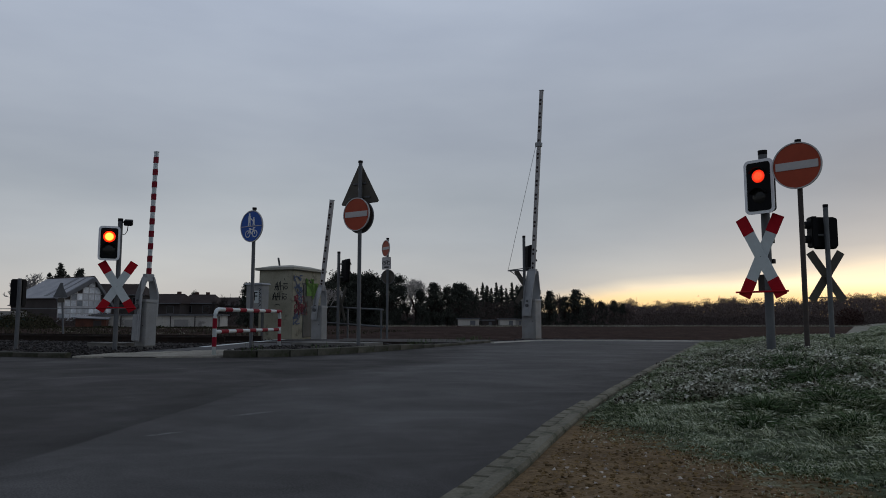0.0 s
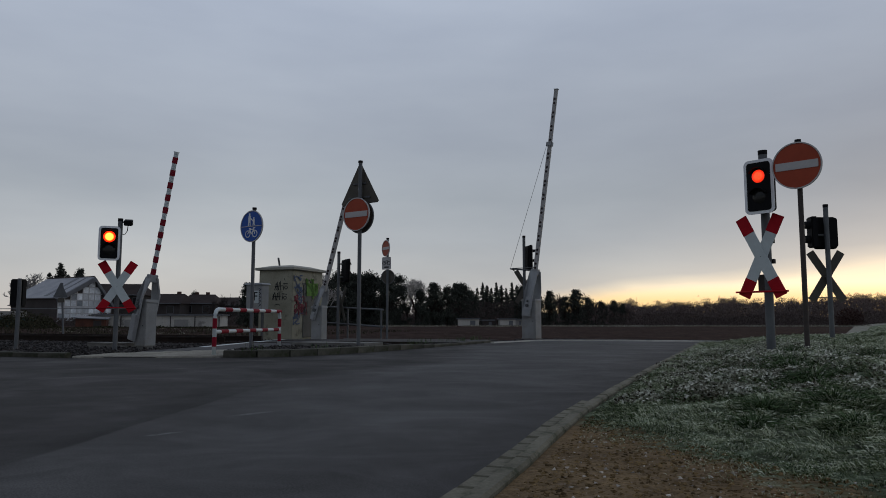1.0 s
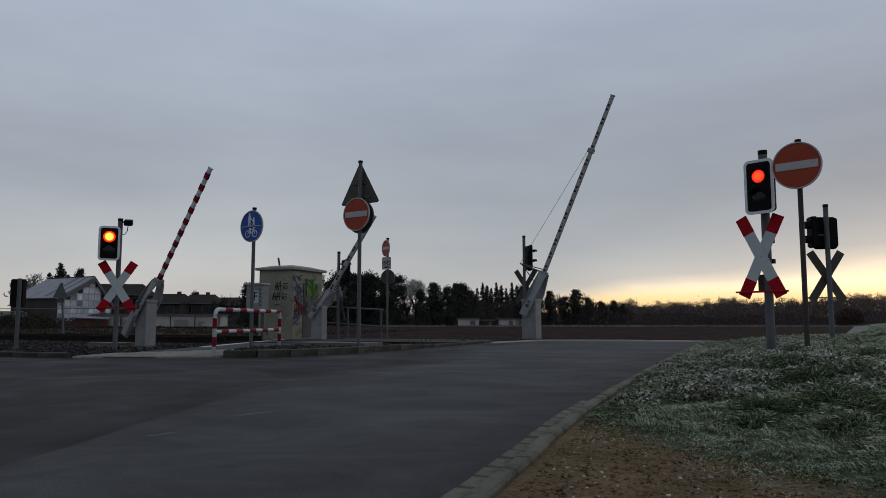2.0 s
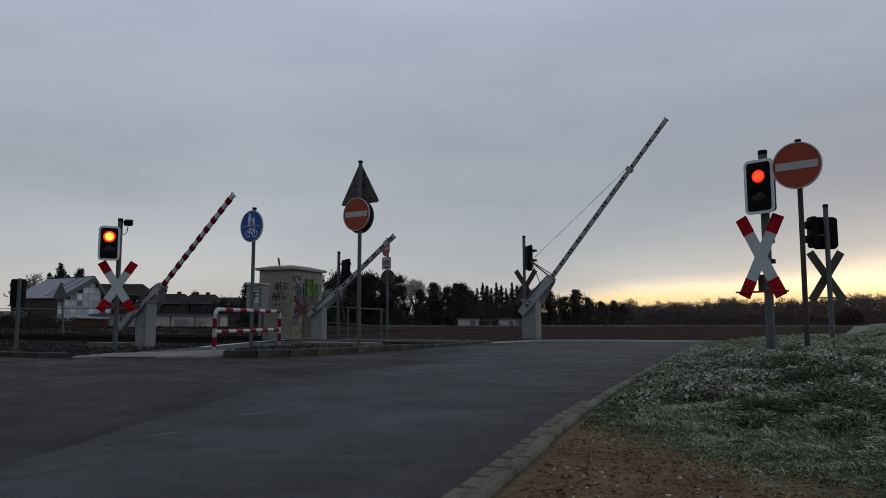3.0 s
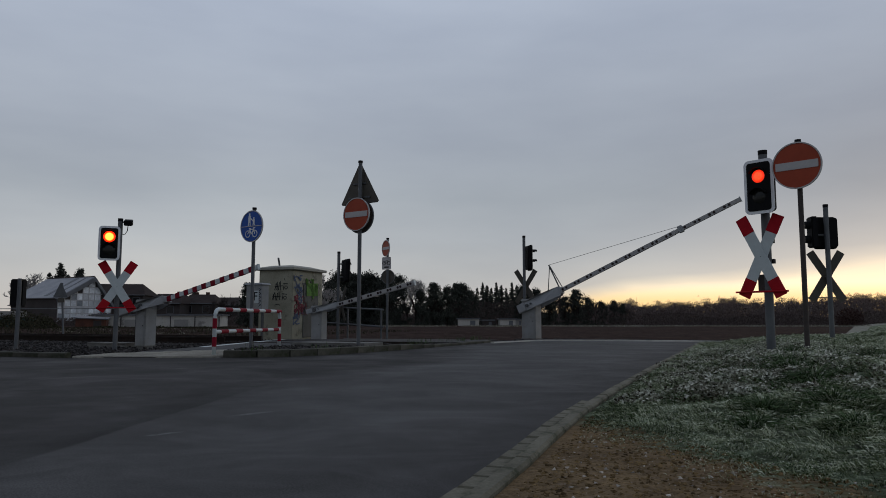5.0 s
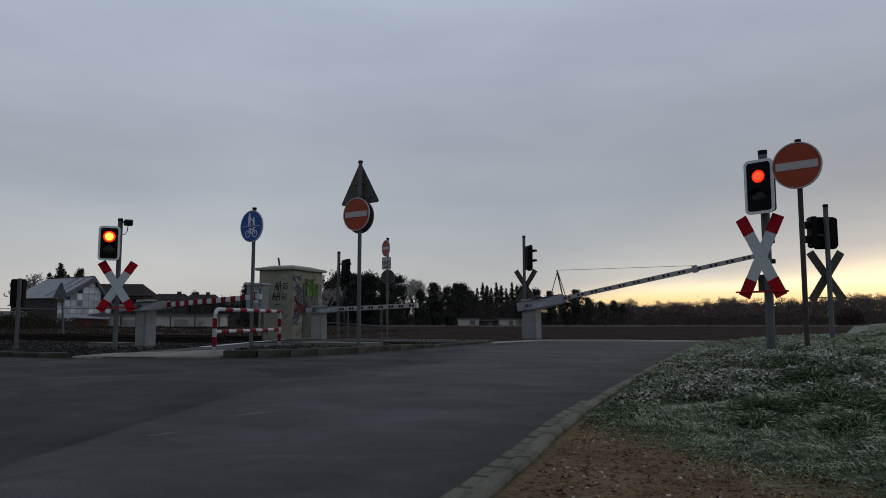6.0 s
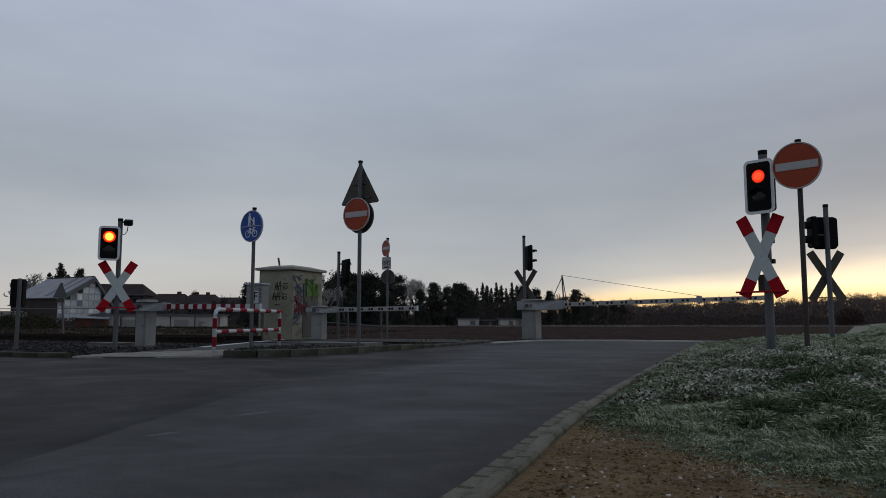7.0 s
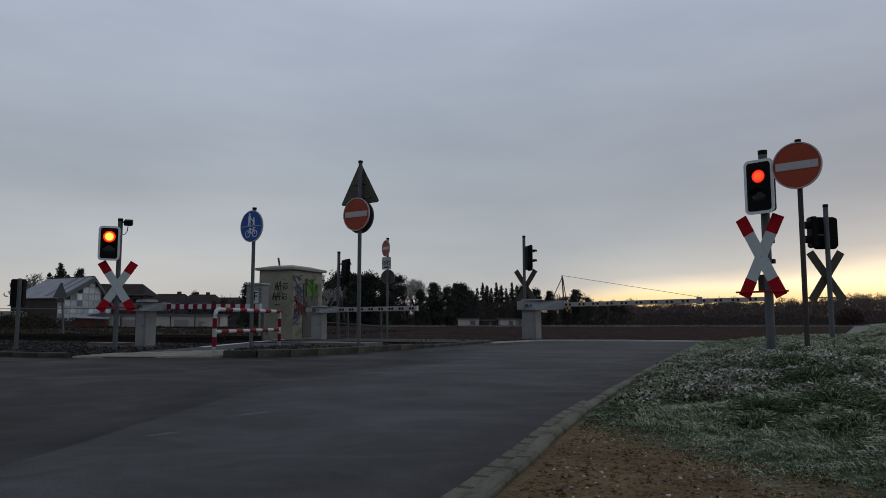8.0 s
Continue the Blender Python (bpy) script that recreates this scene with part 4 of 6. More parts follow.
# ---- signals and signs ----
def build_cross(parent, m, arm_length=1.2, width=0.155, front=True, bar=True, spread=33):
    """A white St Andrew's cross with red tips on a signal post."""
    cross = part("cross", slab(disc_outline(0.05, 12), -0.01, 0.0), GALV, parent)
    cross.matrix_local = m
    for i, a in enumerate((90 - spread, 90 + spread)):
        y = -0.012 * i
        turn = pose(0, -0.03 + y, 0, 0, -a, 0)
        parts = [("cross_arm", arm_length, 0.0, WHITE if front else BACK, 0.0)]
        if front:
            t = arm_length * 0.21
            parts += [("red_tip", t, arm_length / 2 - t / 2 + 0.002, RED, 0.003), ("red_tip", t, -arm_length / 2 + t / 2 - 0.002, RED, 0.003)]
        for nm, l, x, mt, g in parts:
            o = part(nm, box(l, 0.012 + 2 * g, width + 2 * g, (x, 0, 0)), mt, cross, bevel=0.0)
            o.matrix_local = turn
    if bar:
        h = -arm_length / 2 * math.sin(radians(90 - spread)) + 0.06
        part("lower_bar", rod((-0.36, -0.062, h), (0.36, -0.062, h), 0.013, seg=8), RED if front else BACK, cross, "thin horizontal bar")


def build_signal(at, turn, head, post, lamp, label, front=True, cross=None, detector=False, board=(0.40, 0.70), roll=0.0, lean=0.0, bar=True, spread=33, lens_r=0.105, thick=0.046, arm=1.2, cross_turn=0.0, fittings=False, hood_length=0.09):
    """A two-lamp crossing signal on a post; it faces -y of its own space. head: its centre from the post's foot."""
    s = thing("crossing_signal", pose(*at, 0, 0, turn), label, "railway signal", "signals of the crossing")
    part("post", rod((-lean, 0, -0.4), (lean, 0, post), thick, seg=20), GALV, s, smooth=False)
    part("post_cap", rod((lean, 0, post - 0.04), (lean, 0, post + 0.02), thick + 0.003, seg=16), BLACK, s)
    part("foot_plate", rod((0, 0, -0.4), (0, 0, -0.1), 0.09, seg=16), GALV_DARK, s)
    w, h = board
    hx, hz = head
    body = part("signal_head", moved(upright(slab(rounded(w - 0.06, h - 0.06, 0.05), 0.0, 0.14)), hx, -0.08, hz), BLACK, s, "black signal head", bevel=0.01)
    rim = bmesh.new()
    out, inn = rounded(w, h, 0.07), rounded(w - 0.095, h - 0.095, 0.035)
    n = len(out)
    rings = [[rim.verts.new((x, -z, y)) for x, y in o] for o, z in ((out, 0.215), (inn, 0.215), (inn, 0.20), (out, 0.20))]
    for a, b in zip(rings, rings[1:] + rings[:1]):
        for i in range(n):
            rim.faces.new((a[i], a[(i + 1) % n], b[(i + 1) % n], b[i]))
    part("white_border", moved(rim, hx, -0.0, hz), BORDER if front else BACK, body, "white rounded border")
    part("backboard", moved(upright(slab(rounded(w - 0.01, h - 0.01, 0.065), 0.0, 0.02)), hx, -0.178, hz), BLACK, body, "matt black board")
    for k, (dz, lit) in enumerate(((h * 0.19, True), (-h * 0.19, False))):
        r = lens_r
        lens = bmesh.new()
        bmesh.ops.create_uvsphere(lens, u_segments=20, v_segments=10, radius=r)
        bmesh.ops.scale(lens, verts=lens.verts, vec=(1, 0.28, 1))
        o = part("lamp" if lit else "unlit_lamp", lens, lamp if (lit and lamp) else DARKLENS, body, "round lit red lamp" if lit and lamp else "dark unlit lamp", smooth=True)
        o.matrix_local = pose(hx, -0.205, hz + dz)
        hood = bmesh.new()
        seg = 14
        ring = [[hood.verts.new(((r + g) * math.cos(a), y, (r + g) * math.sin(a))) for a in (radians(20 + 140 * q / seg) for q in range(seg + 1))]
                for g, y in ((0.008, 0.0), (0.008, -hood_length), (0.014, -hood_length), (0.014, 0.0))]
        for a, b in zip(ring, ring[1:] + ring[:1]):
            for q in range(seg):
                hood.faces.new((a[q], a[q + 1], b[q + 1], b[q]))
        part("hood", moved(hood, hx, -0.20, hz + dz), BLACK, body)
    for dz in (-0.2, 0.2):
        part("bracket", rod((lean * 0.5, 0, hz + dz), (hx, -0.06, hz + dz), 0.022, seg=8), GALV_DARK, s)
    if cross:
        build_cross(s, pose(0, 0, 0, 0, 0, cross_turn) @ pose(cross[0], -0.07, cross[1], 0, roll, 0), arm, front=front, bar=bar, spread=spread)
    if fittings:
        part("junction_box", box(0.12, 0.10, 0.24, (-0.06, -0.0, 0.80)), DARKWALL, s, "small brown junction box", bevel=0.008)
        for z in (1.38, 1.10):
            part("post_clip", box(0.05, 0.07, 0.06, (0.05, 0.05, z)), BLACK, s)
    if detector:
        part("detector_arm", rod((0, 0, post - 0.05), (0.1, 0.0, post - 0.05), 0.018, seg=8), BLACK, s)
        part("detector", box(0.16, 0.2, 0.11, (0.15, -0.03, post - 0.06), Euler((0.25, 0, 0)).to_matrix()), BLACK, s, "small black detector box", bevel=0.012)
        part("cable", tube([(0.14, 0.03, post - 0.1), (0.13, 0.03, post - 0.22), (0.09, 0.02, post - 0.29), (0.05, 0, post - 0.3)], 0.008, 6), BLACK, s)
    return s


def sign_post(name, at, turn, height, label, r=0.032, lean=0.0, steel=None):
    s = thing(name, pose(*at, 0, 0, turn), label, "road sign")
    part("post", rod((0, 0, -0.35), (lean, 0, height), r, seg=14), steel or GALV, s)
    part("post_cap", rod((lean, 0, height - 0.01), (lean, 0, height + 0.03), r + 0.008, seg=12), BLACK, s)
    return s


def round_plate(parent, z, r, face, name, label="", x=0.0, y=-0.05, rim=True):
    p = part(name, moved(upright(slab(disc_outline(r), 0.0, 0.012)), x, y, z), face, parent, label)
    if rim:
        bm = bmesh.new()
        n = 48
        rings = []
        for rad, yy in ((r + 0.004, -0.019), (r - 0.012, -0.019), (r - 0.012, 0.004), (r + 0.004, 0.004)):
            rings.append([bm.verts.new((rad * math.cos(k * 2 * math.pi / n), yy, rad * math.sin(k * 2 * math.pi / n))) for k in range(n)])
        for a, b in zip(rings, rings[1:] + rings[:1]):
            for k in range(n):
                bm.faces.new((a[k], a[(k + 1) % n], b[(k + 1) % n], b[k]))
        part("rim", moved(bm, x, y, z), SIGNWHITE if face is not BACK else GALV, p)
    for dz in (-r * 0.5, r * 0.5):
        part("clip", box(0.09, 0.05, 0.03, (0, y / 2 + 0.005, z + dz)), GALV_DARK, parent)
    return p


def no_entry(parent, z, r, x=0.0, roll=0.0):
    p = round_plate(parent, z, r, SIGNRED, "no_entry_plate", "round red no-entry plate with white bar", x)
    bar = part("white_bar", box(r * 1.72, 0.008, r * 0.34), SIGNWHITE, p, bevel=0.002)
    bar.matrix_local = pose(x, -0.05 - 0.0145, z, 0, roll, 0)
    return p


def strokes(parent, name, lines, width, material, y, m=None):
    """Painted strokes: each line is a list of points x, z on a wall plane at y."""
    bm = bmesh.new()
    for pts in lines:
        for (x0, z0), (x1, z1) in zip(pts, pts[1:]):
            d = Vector((x1 - x0, 0, z1 - z0))
            a = math.atan2(d.z, d.x)
            box(d.length + width * 0.6, 0.004, width, ((x0 + x1) / 2, y, (z0 + z1) / 2), Euler((0, -a, 0)).to_matrix(), bm)
    return part(name, bm, material, parent)


def ring_line(cx, cz, r, n=18):
    return [(cx + r * math.cos(2 * math.pi * k / n), cz + r * math.sin(2 * math.pi * k / n)) for k in range(n + 1)]


def letters(text, size, parent, material, m, name="lettering"):
    cu = bpy.data.curves.new(name, "FONT")
    cu.body, cu.size, cu.extrude, cu.align_x, cu.align_y = text, size, 0.002, "CENTER", "CENTER"
    tmp = bpy.data.objects.new(name, cu)
    me = bpy.data.meshes.new_from_object(tmp)
    bpy.data.objects.remove(tmp)
    bpy.data.curves.remove(cu)
    me.materials.clear()
    o = part(name, me, material, parent)
    o.matrix_local = m
    return o


def build_signs():
    # no entry on the verge
    s = sign_post("no_entry_sign", (4.575, 8.98, 0.18), -44, 2.66, "red round no-entry sign on a thin steel post in the verge", lean=0.01, steel=BROWNSTEEL)
    no_entry(s, 2.345, 0.30)
    # no entry and yield sign on the island
    s = sign_post("no_entry_sign", (-1.505, 12.72, 0.055), -33, 3.36, "red no-entry sign with signs back to back on one steel post", r=0.035)
    no_entry(s, 2.40, 0.30, -0.035, 0.0)
    back = round_plate(s, 2.37, 0.305, BACK, "plate_back", "dark back of a round sign", -0.04, y=0.07)
    tri = [(-0.44, -0.27), (-0.41, -0.30), (0.41, -0.30), (0.44, -0.27), (0.035, 0.43), (-0.035, 0.43)]
    p = part("triangle_back", moved(upright(slab(tri, 0.0, 0.012)), -0.06, 0.075, 2.905), BACK, s, "dark back of a triangular sign", bevel=0.003)
    for z in (2.72, 2.98):
        part("clip", box(0.5 - (z - 2.72) * 0.8, 0.02, 0.03, (-0.06, 0.05, z)), GALV_DARK, s)
    part("hazard_sticker", box(0.05, 0.004, 0.06, (-0.075, 0.06, 2.88)), SIGNWHITE, s)
    # shared path sign
    s = sign_post("shared_path_sign", (-3.60, 13.4, -0.02), -33, 2.68, "blue round shared foot and cycle path sign on a steel post", r=0.034)
    p = round_plate(s, 2.345, 0.30, BLUE, "blue_plate", "round blue plate with white rim")
    y = -0.066
    strokes(p, "divider", [[(-0.27, 2.345), (0.27, 2.345)]], 0.014, SIGNWHITE, y)
    strokes(p, "cycle_symbol", [ring_line(-0.095, 2.20, 0.062), ring_line(0.095, 2.20, 0.062),
                                [(-0.095, 2.20), (-0.04, 2.285), (0.07, 2.285), (0.0, 2.20), (-0.04, 2.285)], [(0.095, 2.20), (0.06, 2.31), (0.10, 2.315)], [(-0.06, 2.30), (-0.02, 2.30)]], 0.018, BORDER, y)
    strokes(p, "walking_symbol", [[(-0.055, 2.525), (-0.06, 2.435)]], 0.062, BORDER, y)
    strokes(p, "walking_symbol", [[(-0.055, 2.545), (-0.055, 2.583)]], 0.036, BORDER, y)
    strokes(p, "walking_symbol", [[(-0.078, 2.44), (-0.085, 2.365)], [(-0.045, 2.44), (-0.035, 2.365)]], 0.024, BORDER, y)
    strokes(p, "walking_symbol", [[(-0.03, 2.50), (0.035, 2.445)]], 0.018, BORDER, y)
    strokes(p, "walking_symbol", [[(0.06, 2.46), (0.06, 2.405)]], 0.046, BORDER, y)
    strokes(p, "walking_symbol", [[(0.06, 2.475), (0.06, 2.503)]], 0.030, BORDER, y)
    strokes(p, "walking_symbol", [[(0.048, 2.41), (0.044, 2.365)], [(0.072, 2.41), (0.080, 2.365)]], 0.02, BORDER, y)
    # a yield sign seen from behind, far down the track
    s = sign_post("yield_sign", (-13.9, 26.2, -0.1), -20, 1.98, "leaning post with the grey back of a triangular sign", r=0.035, lean=-0.24)
    part("triangle_back", moved(upright(slab([(-0.36, -0.27), (0.36, -0.27), (0.03, 0.27), (-0.03, 0.27)], 0.0, 0.012)), -0.21, -0.06, 1.76), GALV, s, bevel=0.003)
    part("plate_back", box(0.30, 0.012, 0.16, (-0.17, -0.06, 1.38)), BACK, s)
    # small signs beyond the track
    s = sign_post("no_entry_sign", (-1.60, 20.4, -0.03), -58, 2.92, "small no-entry sign over a white plate on a thin post", r=0.035)
    no_entry(s, 2.645, 0.235, 0.0, 0.0)
    p = part("white_plate", moved(upright(slab(rounded(0.30, 0.36, 0.03), 0.0, 0.012)), 0, -0.05, 2.21), SIGNWHITE, s, "white plate with a cycle symbol")
    p.matrix_local = pose(0, 0, 0, 0, 0, 30)
    strokes(p, "cycle_symbol", [ring_line(-0.08, 2.21, 0.05, 12), ring_line(0.08, 2.21, 0.05, 12), [(-0.08, 2.21), (-0.03, 2.28), (0.06, 2.28), (0.0, 2.21)]], 0.016, BLACK, -0.064)
    strokes(p, "text_bar", [[(-0.06, 2.10), (0.07, 2.10)]], 0.035, BLACK, -0.064)
    o = round_plate(s, 1.825, 0.205, BACK, "plate_back", "dark back of a round sign", y=0.05)
    o.matrix_local = pose(0, 0, 0, 0, 0, 40)


def build_signals():
    build_signal((4.43, 9.65, 0.25), -50, (0.03, 2.105), 2.62, LAMP_ORANGE, "grey railway signal with lit red lamp and red-tipped crossbuck",
                 cross=(-0.034, 1.165), board=(0.405, 0.745), spread=25.5, arm=1.2, fittings=True, thick=0.058)
    build_signal((-6.47, 14.1, 0.0), 20, (-0.170, 2.055), 2.56, LAMP_YELLOW, "grey railway signal with glowing lamp and red-tipped crossbuck beside ballast",
                 cross=(0.0, 1.21), detector=True, board=(0.39, 0.68), lens_r=0.125, arm=1.12, spread=32)
    build_signal((7.47, 13.7, 0.2), 176, (-0.05, 2.06), 2.58, None, "dark railway signal seen from behind with crossbuck on the verge",
                 front=False, cross=(0.0, 1.20), board=(0.46, 0.64), lean=0.0, arm=1.12, spread=32)
    build_signal((-3.14, 21.3, -0.03), 118, (-0.2, 2.06), 2.62, None, "railway signal turned away on a steel post beyond the track", front=False, board=(0.44, 0.70), cross=(0.0, 1.05), bar=False)
    build_signal((2.52, 21.95, -0.03), 102, (0.02, 2.51), 3.18, None, "railway signal seen from the side behind the raised barrier", front=False, cross=(0.0, 1.62), board=(0.42, 0.80), bar=False, cross_turn=48, hood_length=0.20)
    s = thing("crossing_signal", pose(7.22, 13.75, 0.2, 0, 0, -95), "black hooded signal head seen from the side", "railway signal", "signals of the crossing")
    head = part("signal_head", box(0.26, 0.12, 0.60, (0, 0, 2.06)), BLACK, s, bevel=0.02)
    for dz in (0.14, -0.14):
        part("hood", rod((0, -0.05, 2.06 + dz), (0, -0.15, 2.06 + dz), 0.085, 0.07, seg=14), BLACK, head)
    part("bracket", rod((0, 0.05, 2.0), (0, 0.27, 2.0), 0.02, seg=8), GALV_DARK, s)
    # the side of a signal at the edge of the ballast
    s = thing("crossing_signal", pose(-8.36, 14.0, -0.03, 0, 0, 0), "dark signal box seen from behind on a pale post", "railway signal", "signals of the crossing")
    part("post", rod((0.0, 0, -0.1), (0.0, 0, 1.40), 0.038, seg=16), GALV, s)
    part("signal_head", box(0.25, 0.16, 0.55, (-0.10, 0.14, 1.12)), BLACK, s, bevel=0.02)


def build_rails():
    # red and white bar beside the footpath
    p0, p1 = Vector((-3.56, 11.12, 0)), Vector((-3.21, 14.0, 0))
    s = thing("guard_rail", Matrix.Translation(p0), "red and white striped tubular guard rail beside the footpath", "guard rail")
    d, n = (p1 - p0).normalized(), (p1 - p0).length
    r, h = 0.032, 0.72

    def on(t, z):
        return tuple(d * t + Vector((0, 0, z)))

    path = [on(0, -0.08), on(0, h - 0.12)] + [on(0.12 - 0.12 * math.cos(radians(a)), h - 0.12 + 0.12 * math.sin(radians(a))) for a in (22, 45, 68, 90)]
    path += [on(n - 0.12 + 0.12 * math.sin(radians(a)), h - 0.12 + 0.12 * math.cos(radians(a))) for a in (0, 22, 45, 68, 90)] + [on(n, -0.08)]
    part("frame_tube", tube(path, r, 14), WHITE, s, "bent white tube", smooth=True)
    part("lower_tube", rod(on(0, 0.37), on(n, 0.37), r * 0.92, seg=14), WHITE, s, smooth=False)
    for k in range(5):
        a = n * (0.115 + 0.2 * k)
        part("red_band", rod(on(a, h), on(a + n * 0.095, h), r + 0.003, seg=14), REDBAND, s)
        a = n * (0.07 + 0.2 * k)
        part("red_band", rod(on(a, 0.37), on(a + n * 0.095, 0.37), r * 0.92 + 0.003, seg=14), REDBAND, s)
    for t in (0.0, n):
        for z0, z1 in ((0.14, 0.29), (0.42, 0.58)):
            part("red_band", rod(on(t, z0), on(t, z1), r + 0.003, seg=14), REDBAND, s)
    # thin wire fence beyond the track
    s = thing("wire_fence", pose(-14.2, 22.0, -0.05), "thin wire on slender posts beyond the track", "fence")
    part("wire", rod((0, 0, 0.95), (4.7, 0.3, 0.96), 0.011, seg=6), GALV, s)
    for x in (0.1, 4.6):
        part("fence_post", rod((x, x * 0.06, -0.1), (x, x * 0.06, 1.0), 0.02, seg=8), GALV_DARK, s)
    # steel railing beyond the track
    s = thing("railing", pose(-4.0, 22.2, -0.03), "plain grey two-rail steel railing beyond the track", "railing")
    e = Vector((-1.72 + 4.0, 20.6 - 22.2, 0))
    for z in (1.02, 0.53):
        part("rail_tube", rod((0, 0, z), (e.x, e.y, z - 0.14), 0.026, seg=8), GALV, s)
    for k in (0.05, 0.5, 0.97):
        part("railing_post", rod((e.x * k, e.y * k, -0.1), (e.x * k, e.y * k, 1.0 - 0.13 * k), 0.028, seg=8), GALV, s)


def build_hut():
    c = Vector((-4.54, 21.4, -0.03))
    h = thing("relay_hut", Matrix.Translation(c) @ pose(0, 0, 0, 0, 0, -22), "beige rendered railway hut with graffiti and a flat roof", "hut")
    # corner towards the crossing at the origin; x from -w to 0, y from 0 to l
    w, l, z = 1.22, 1.70, 2.10
    part("hut_wall", box(w, l, z + 0.1, (-w / 2, l / 2, z / 2 - 0.05)), RENDERED, h, bevel=0.015)
    part("roof_slab", box(w + 0.20, l + 0.20, 0.08, (-w / 2, l / 2, z + 0.045)), ROOFSLAB, h, "pale overhanging roof slab", bevel=0.012)
    part("roof_crown", box(w + 0.14, l + 0.14, 0.09, (-w / 2, l / 2, z + 0.125), None, None, 0.55), ROOFSLAB, h)
    part("vent_pipe", rod((-0.75, 0.4, z + 0.1), (-0.8, 0.38, z + 0.42), 0.03, seg=10), GALV_DARK, h)
    d = part("door", box(0.02, 0.85, 1.62, (0.008, 1.0, 0.86)), DOORGREY, h, "dark steel door covered with spray paint", bevel=0.004)
    part("door_handle", box(0.03, 0.03, 0.14, (0.03, 0.68, 0.92)), GALV, d)
    part("door_frame", box(0.015, 0.95, 0.05, (0.006, 1.0, 1.70)), GALV_DARK, d)
    rng = random.Random(3)

    def scrawl(x0, x1, z0, z1, n):
        out = []
        for _ in range(n):
            x, zz = rng.uniform(x0, x1), rng.uniform(z0, z1)
            pts = [(x, zz)]
            for _ in range(rng.randint(2, 5)):
                x = min(x1, max(x0, x + rng.uniform(-0.16, 0.16)))
                zz = min(z1, max(z0, zz + rng.uniform(-0.18, 0.18)))
                pts.append((x, zz))
            out.append(pts)
        return out

    # two rows of black tags: leaning uprights, cross strokes and a loop
    for z0, xs, tall in ((1.50, (-0.58, -0.50, -0.42, -0.33), 0.22), (1.20, (-0.66, -0.56, -0.46, -0.36), 0.20)):
        rows = []
        for i, x in enumerate(xs):
            lean = 0.03 if i % 2 else -0.02
            rows.append([(x, z0), (x + lean, z0 + tall * (0.8 + 0.2 * (i % 3)))])
        rows.append([(xs[0] - 0.05, z0 + tall * 0.45), (xs[2] + 0.06, z0 + tall * 0.55)])
        rows.append([(xs[0] - 0.06, z0), (xs[0] + 0.03, z0 + tall * 1.1), (xs[1] - 0.02, z0 - 0.03)])
        rows.append([(xs[3], z0 + tall * 0.9), (xs[3] + 0.16, z0 + tall * 0.8)])
        rows.append(ring_line(xs[3] + 0.10, z0 + tall * 0.3, 0.05, 8))
        strokes(h, "graffiti", rows, 0.022, SPRAY_BLACK, -0.004)
    strokes(h, "graffiti", [[(-0.62, 1.04), (-0.5, 1.07), (-0.44, 1.03)], [(-0.30, 1.84), (-0.27, 1.78)]], 0.018, SPRAY_BLACK, -0.004)
    side = Matrix.Rotation(radians(90), 4, "Z")
    for x0, x1, z0, z1, n, wd, mt in ((0.05, 0.5, 1.1, 1.95, 16, 0.03, SPRAY_BLUE), (0.1, 0.75, 0.75, 1.35, 22, 0.035, SPRAY_RED), (0.05, 0.7, 0.45, 0.8, 12, 0.025, SPRAY_BLUE), (0.2, 1.3, 0.8, 1.9, 14, 0.02, SPRAY_BLACK)):
        o = strokes(h, "graffiti", scrawl(x0, x1, z0, z1, n), wd, mt, -0.004)
        o.matrix_local = side @ pose(0, -0.012, 0)
    o = strokes(h, "graffiti", [[(0.75, zz), (1.35, zz + 0.03)] for zz in (1.36, 1.44, 1.52, 1.6, 1.68)] + scrawl(0.7, 1.45, 1.2, 1.85, 5), 0.075, SPRAY_GREEN, -0.022)
    o.matrix_local = side @ pose(0, -0.012, 0)
    # concrete cable trough on the ballast
    b = thing("cable_trough", Matrix.Translation((-7.25, 15.7, -0.06)) @ pose(0, 0, 0, 0, 0, -22), "low grey concrete cable trough lying on the ballast", "cable trough")
    part("trough_body", box(1.15, 0.34, 0.10, (0, 0, 0.04)), CONCRETE, b, bevel=0.008)
    for k in range(3):
        part("trough_lid", box(0.37, 0.36, 0.035, (-0.38 + 0.38 * k, 0, 0.108)), CONCRETE, b, bevel=0.006)
    # equipment box with its letter
    b = thing("equipment_box", pose(-5.46, 20.9, -0.03, 0, 0, -26), "grey equipment box on legs with a letter plate", "equipment box")
    part("box_body", box(0.58, 0.32, 0.78, (0, 0, 1.22)), GREYBOX, b, bevel=0.012)
    part("box_roof", box(0.66, 0.42, 0.05, (0, 0, 1.64), None, None, 0.9), GREYARM, b)
    for x in (-0.2, 0.2):
        part("leg", box(0.06, 0.06, 0.9, (x, 0, 0.4)), GALV_DARK, b)
    part("box_door", box(0.10, 0.012, 0.66, (0.235, -0.164, 1.22)), GREYARM, b, bevel=0.004)
    p = part("letter_plate", box(0.22, 0.008, 0.36, (0.07, -0.165, 1.26)), WHITE, b, "white plate with a black letter")
    letters("F", 0.36, p, BLACK, pose(0.07, -0.172, 1.26, 90, 0, 0))
    strokes(b, "graffiti", [[(0.20 + 0.02 * (k % 2), 0.98 + 0.11 * k), (0.27, 1.03 + 0.11 * k), (0.20, 1.06 + 0.11 * k)] for k in range(5)], 0.016, SPRAY_BLACK, -0.174)


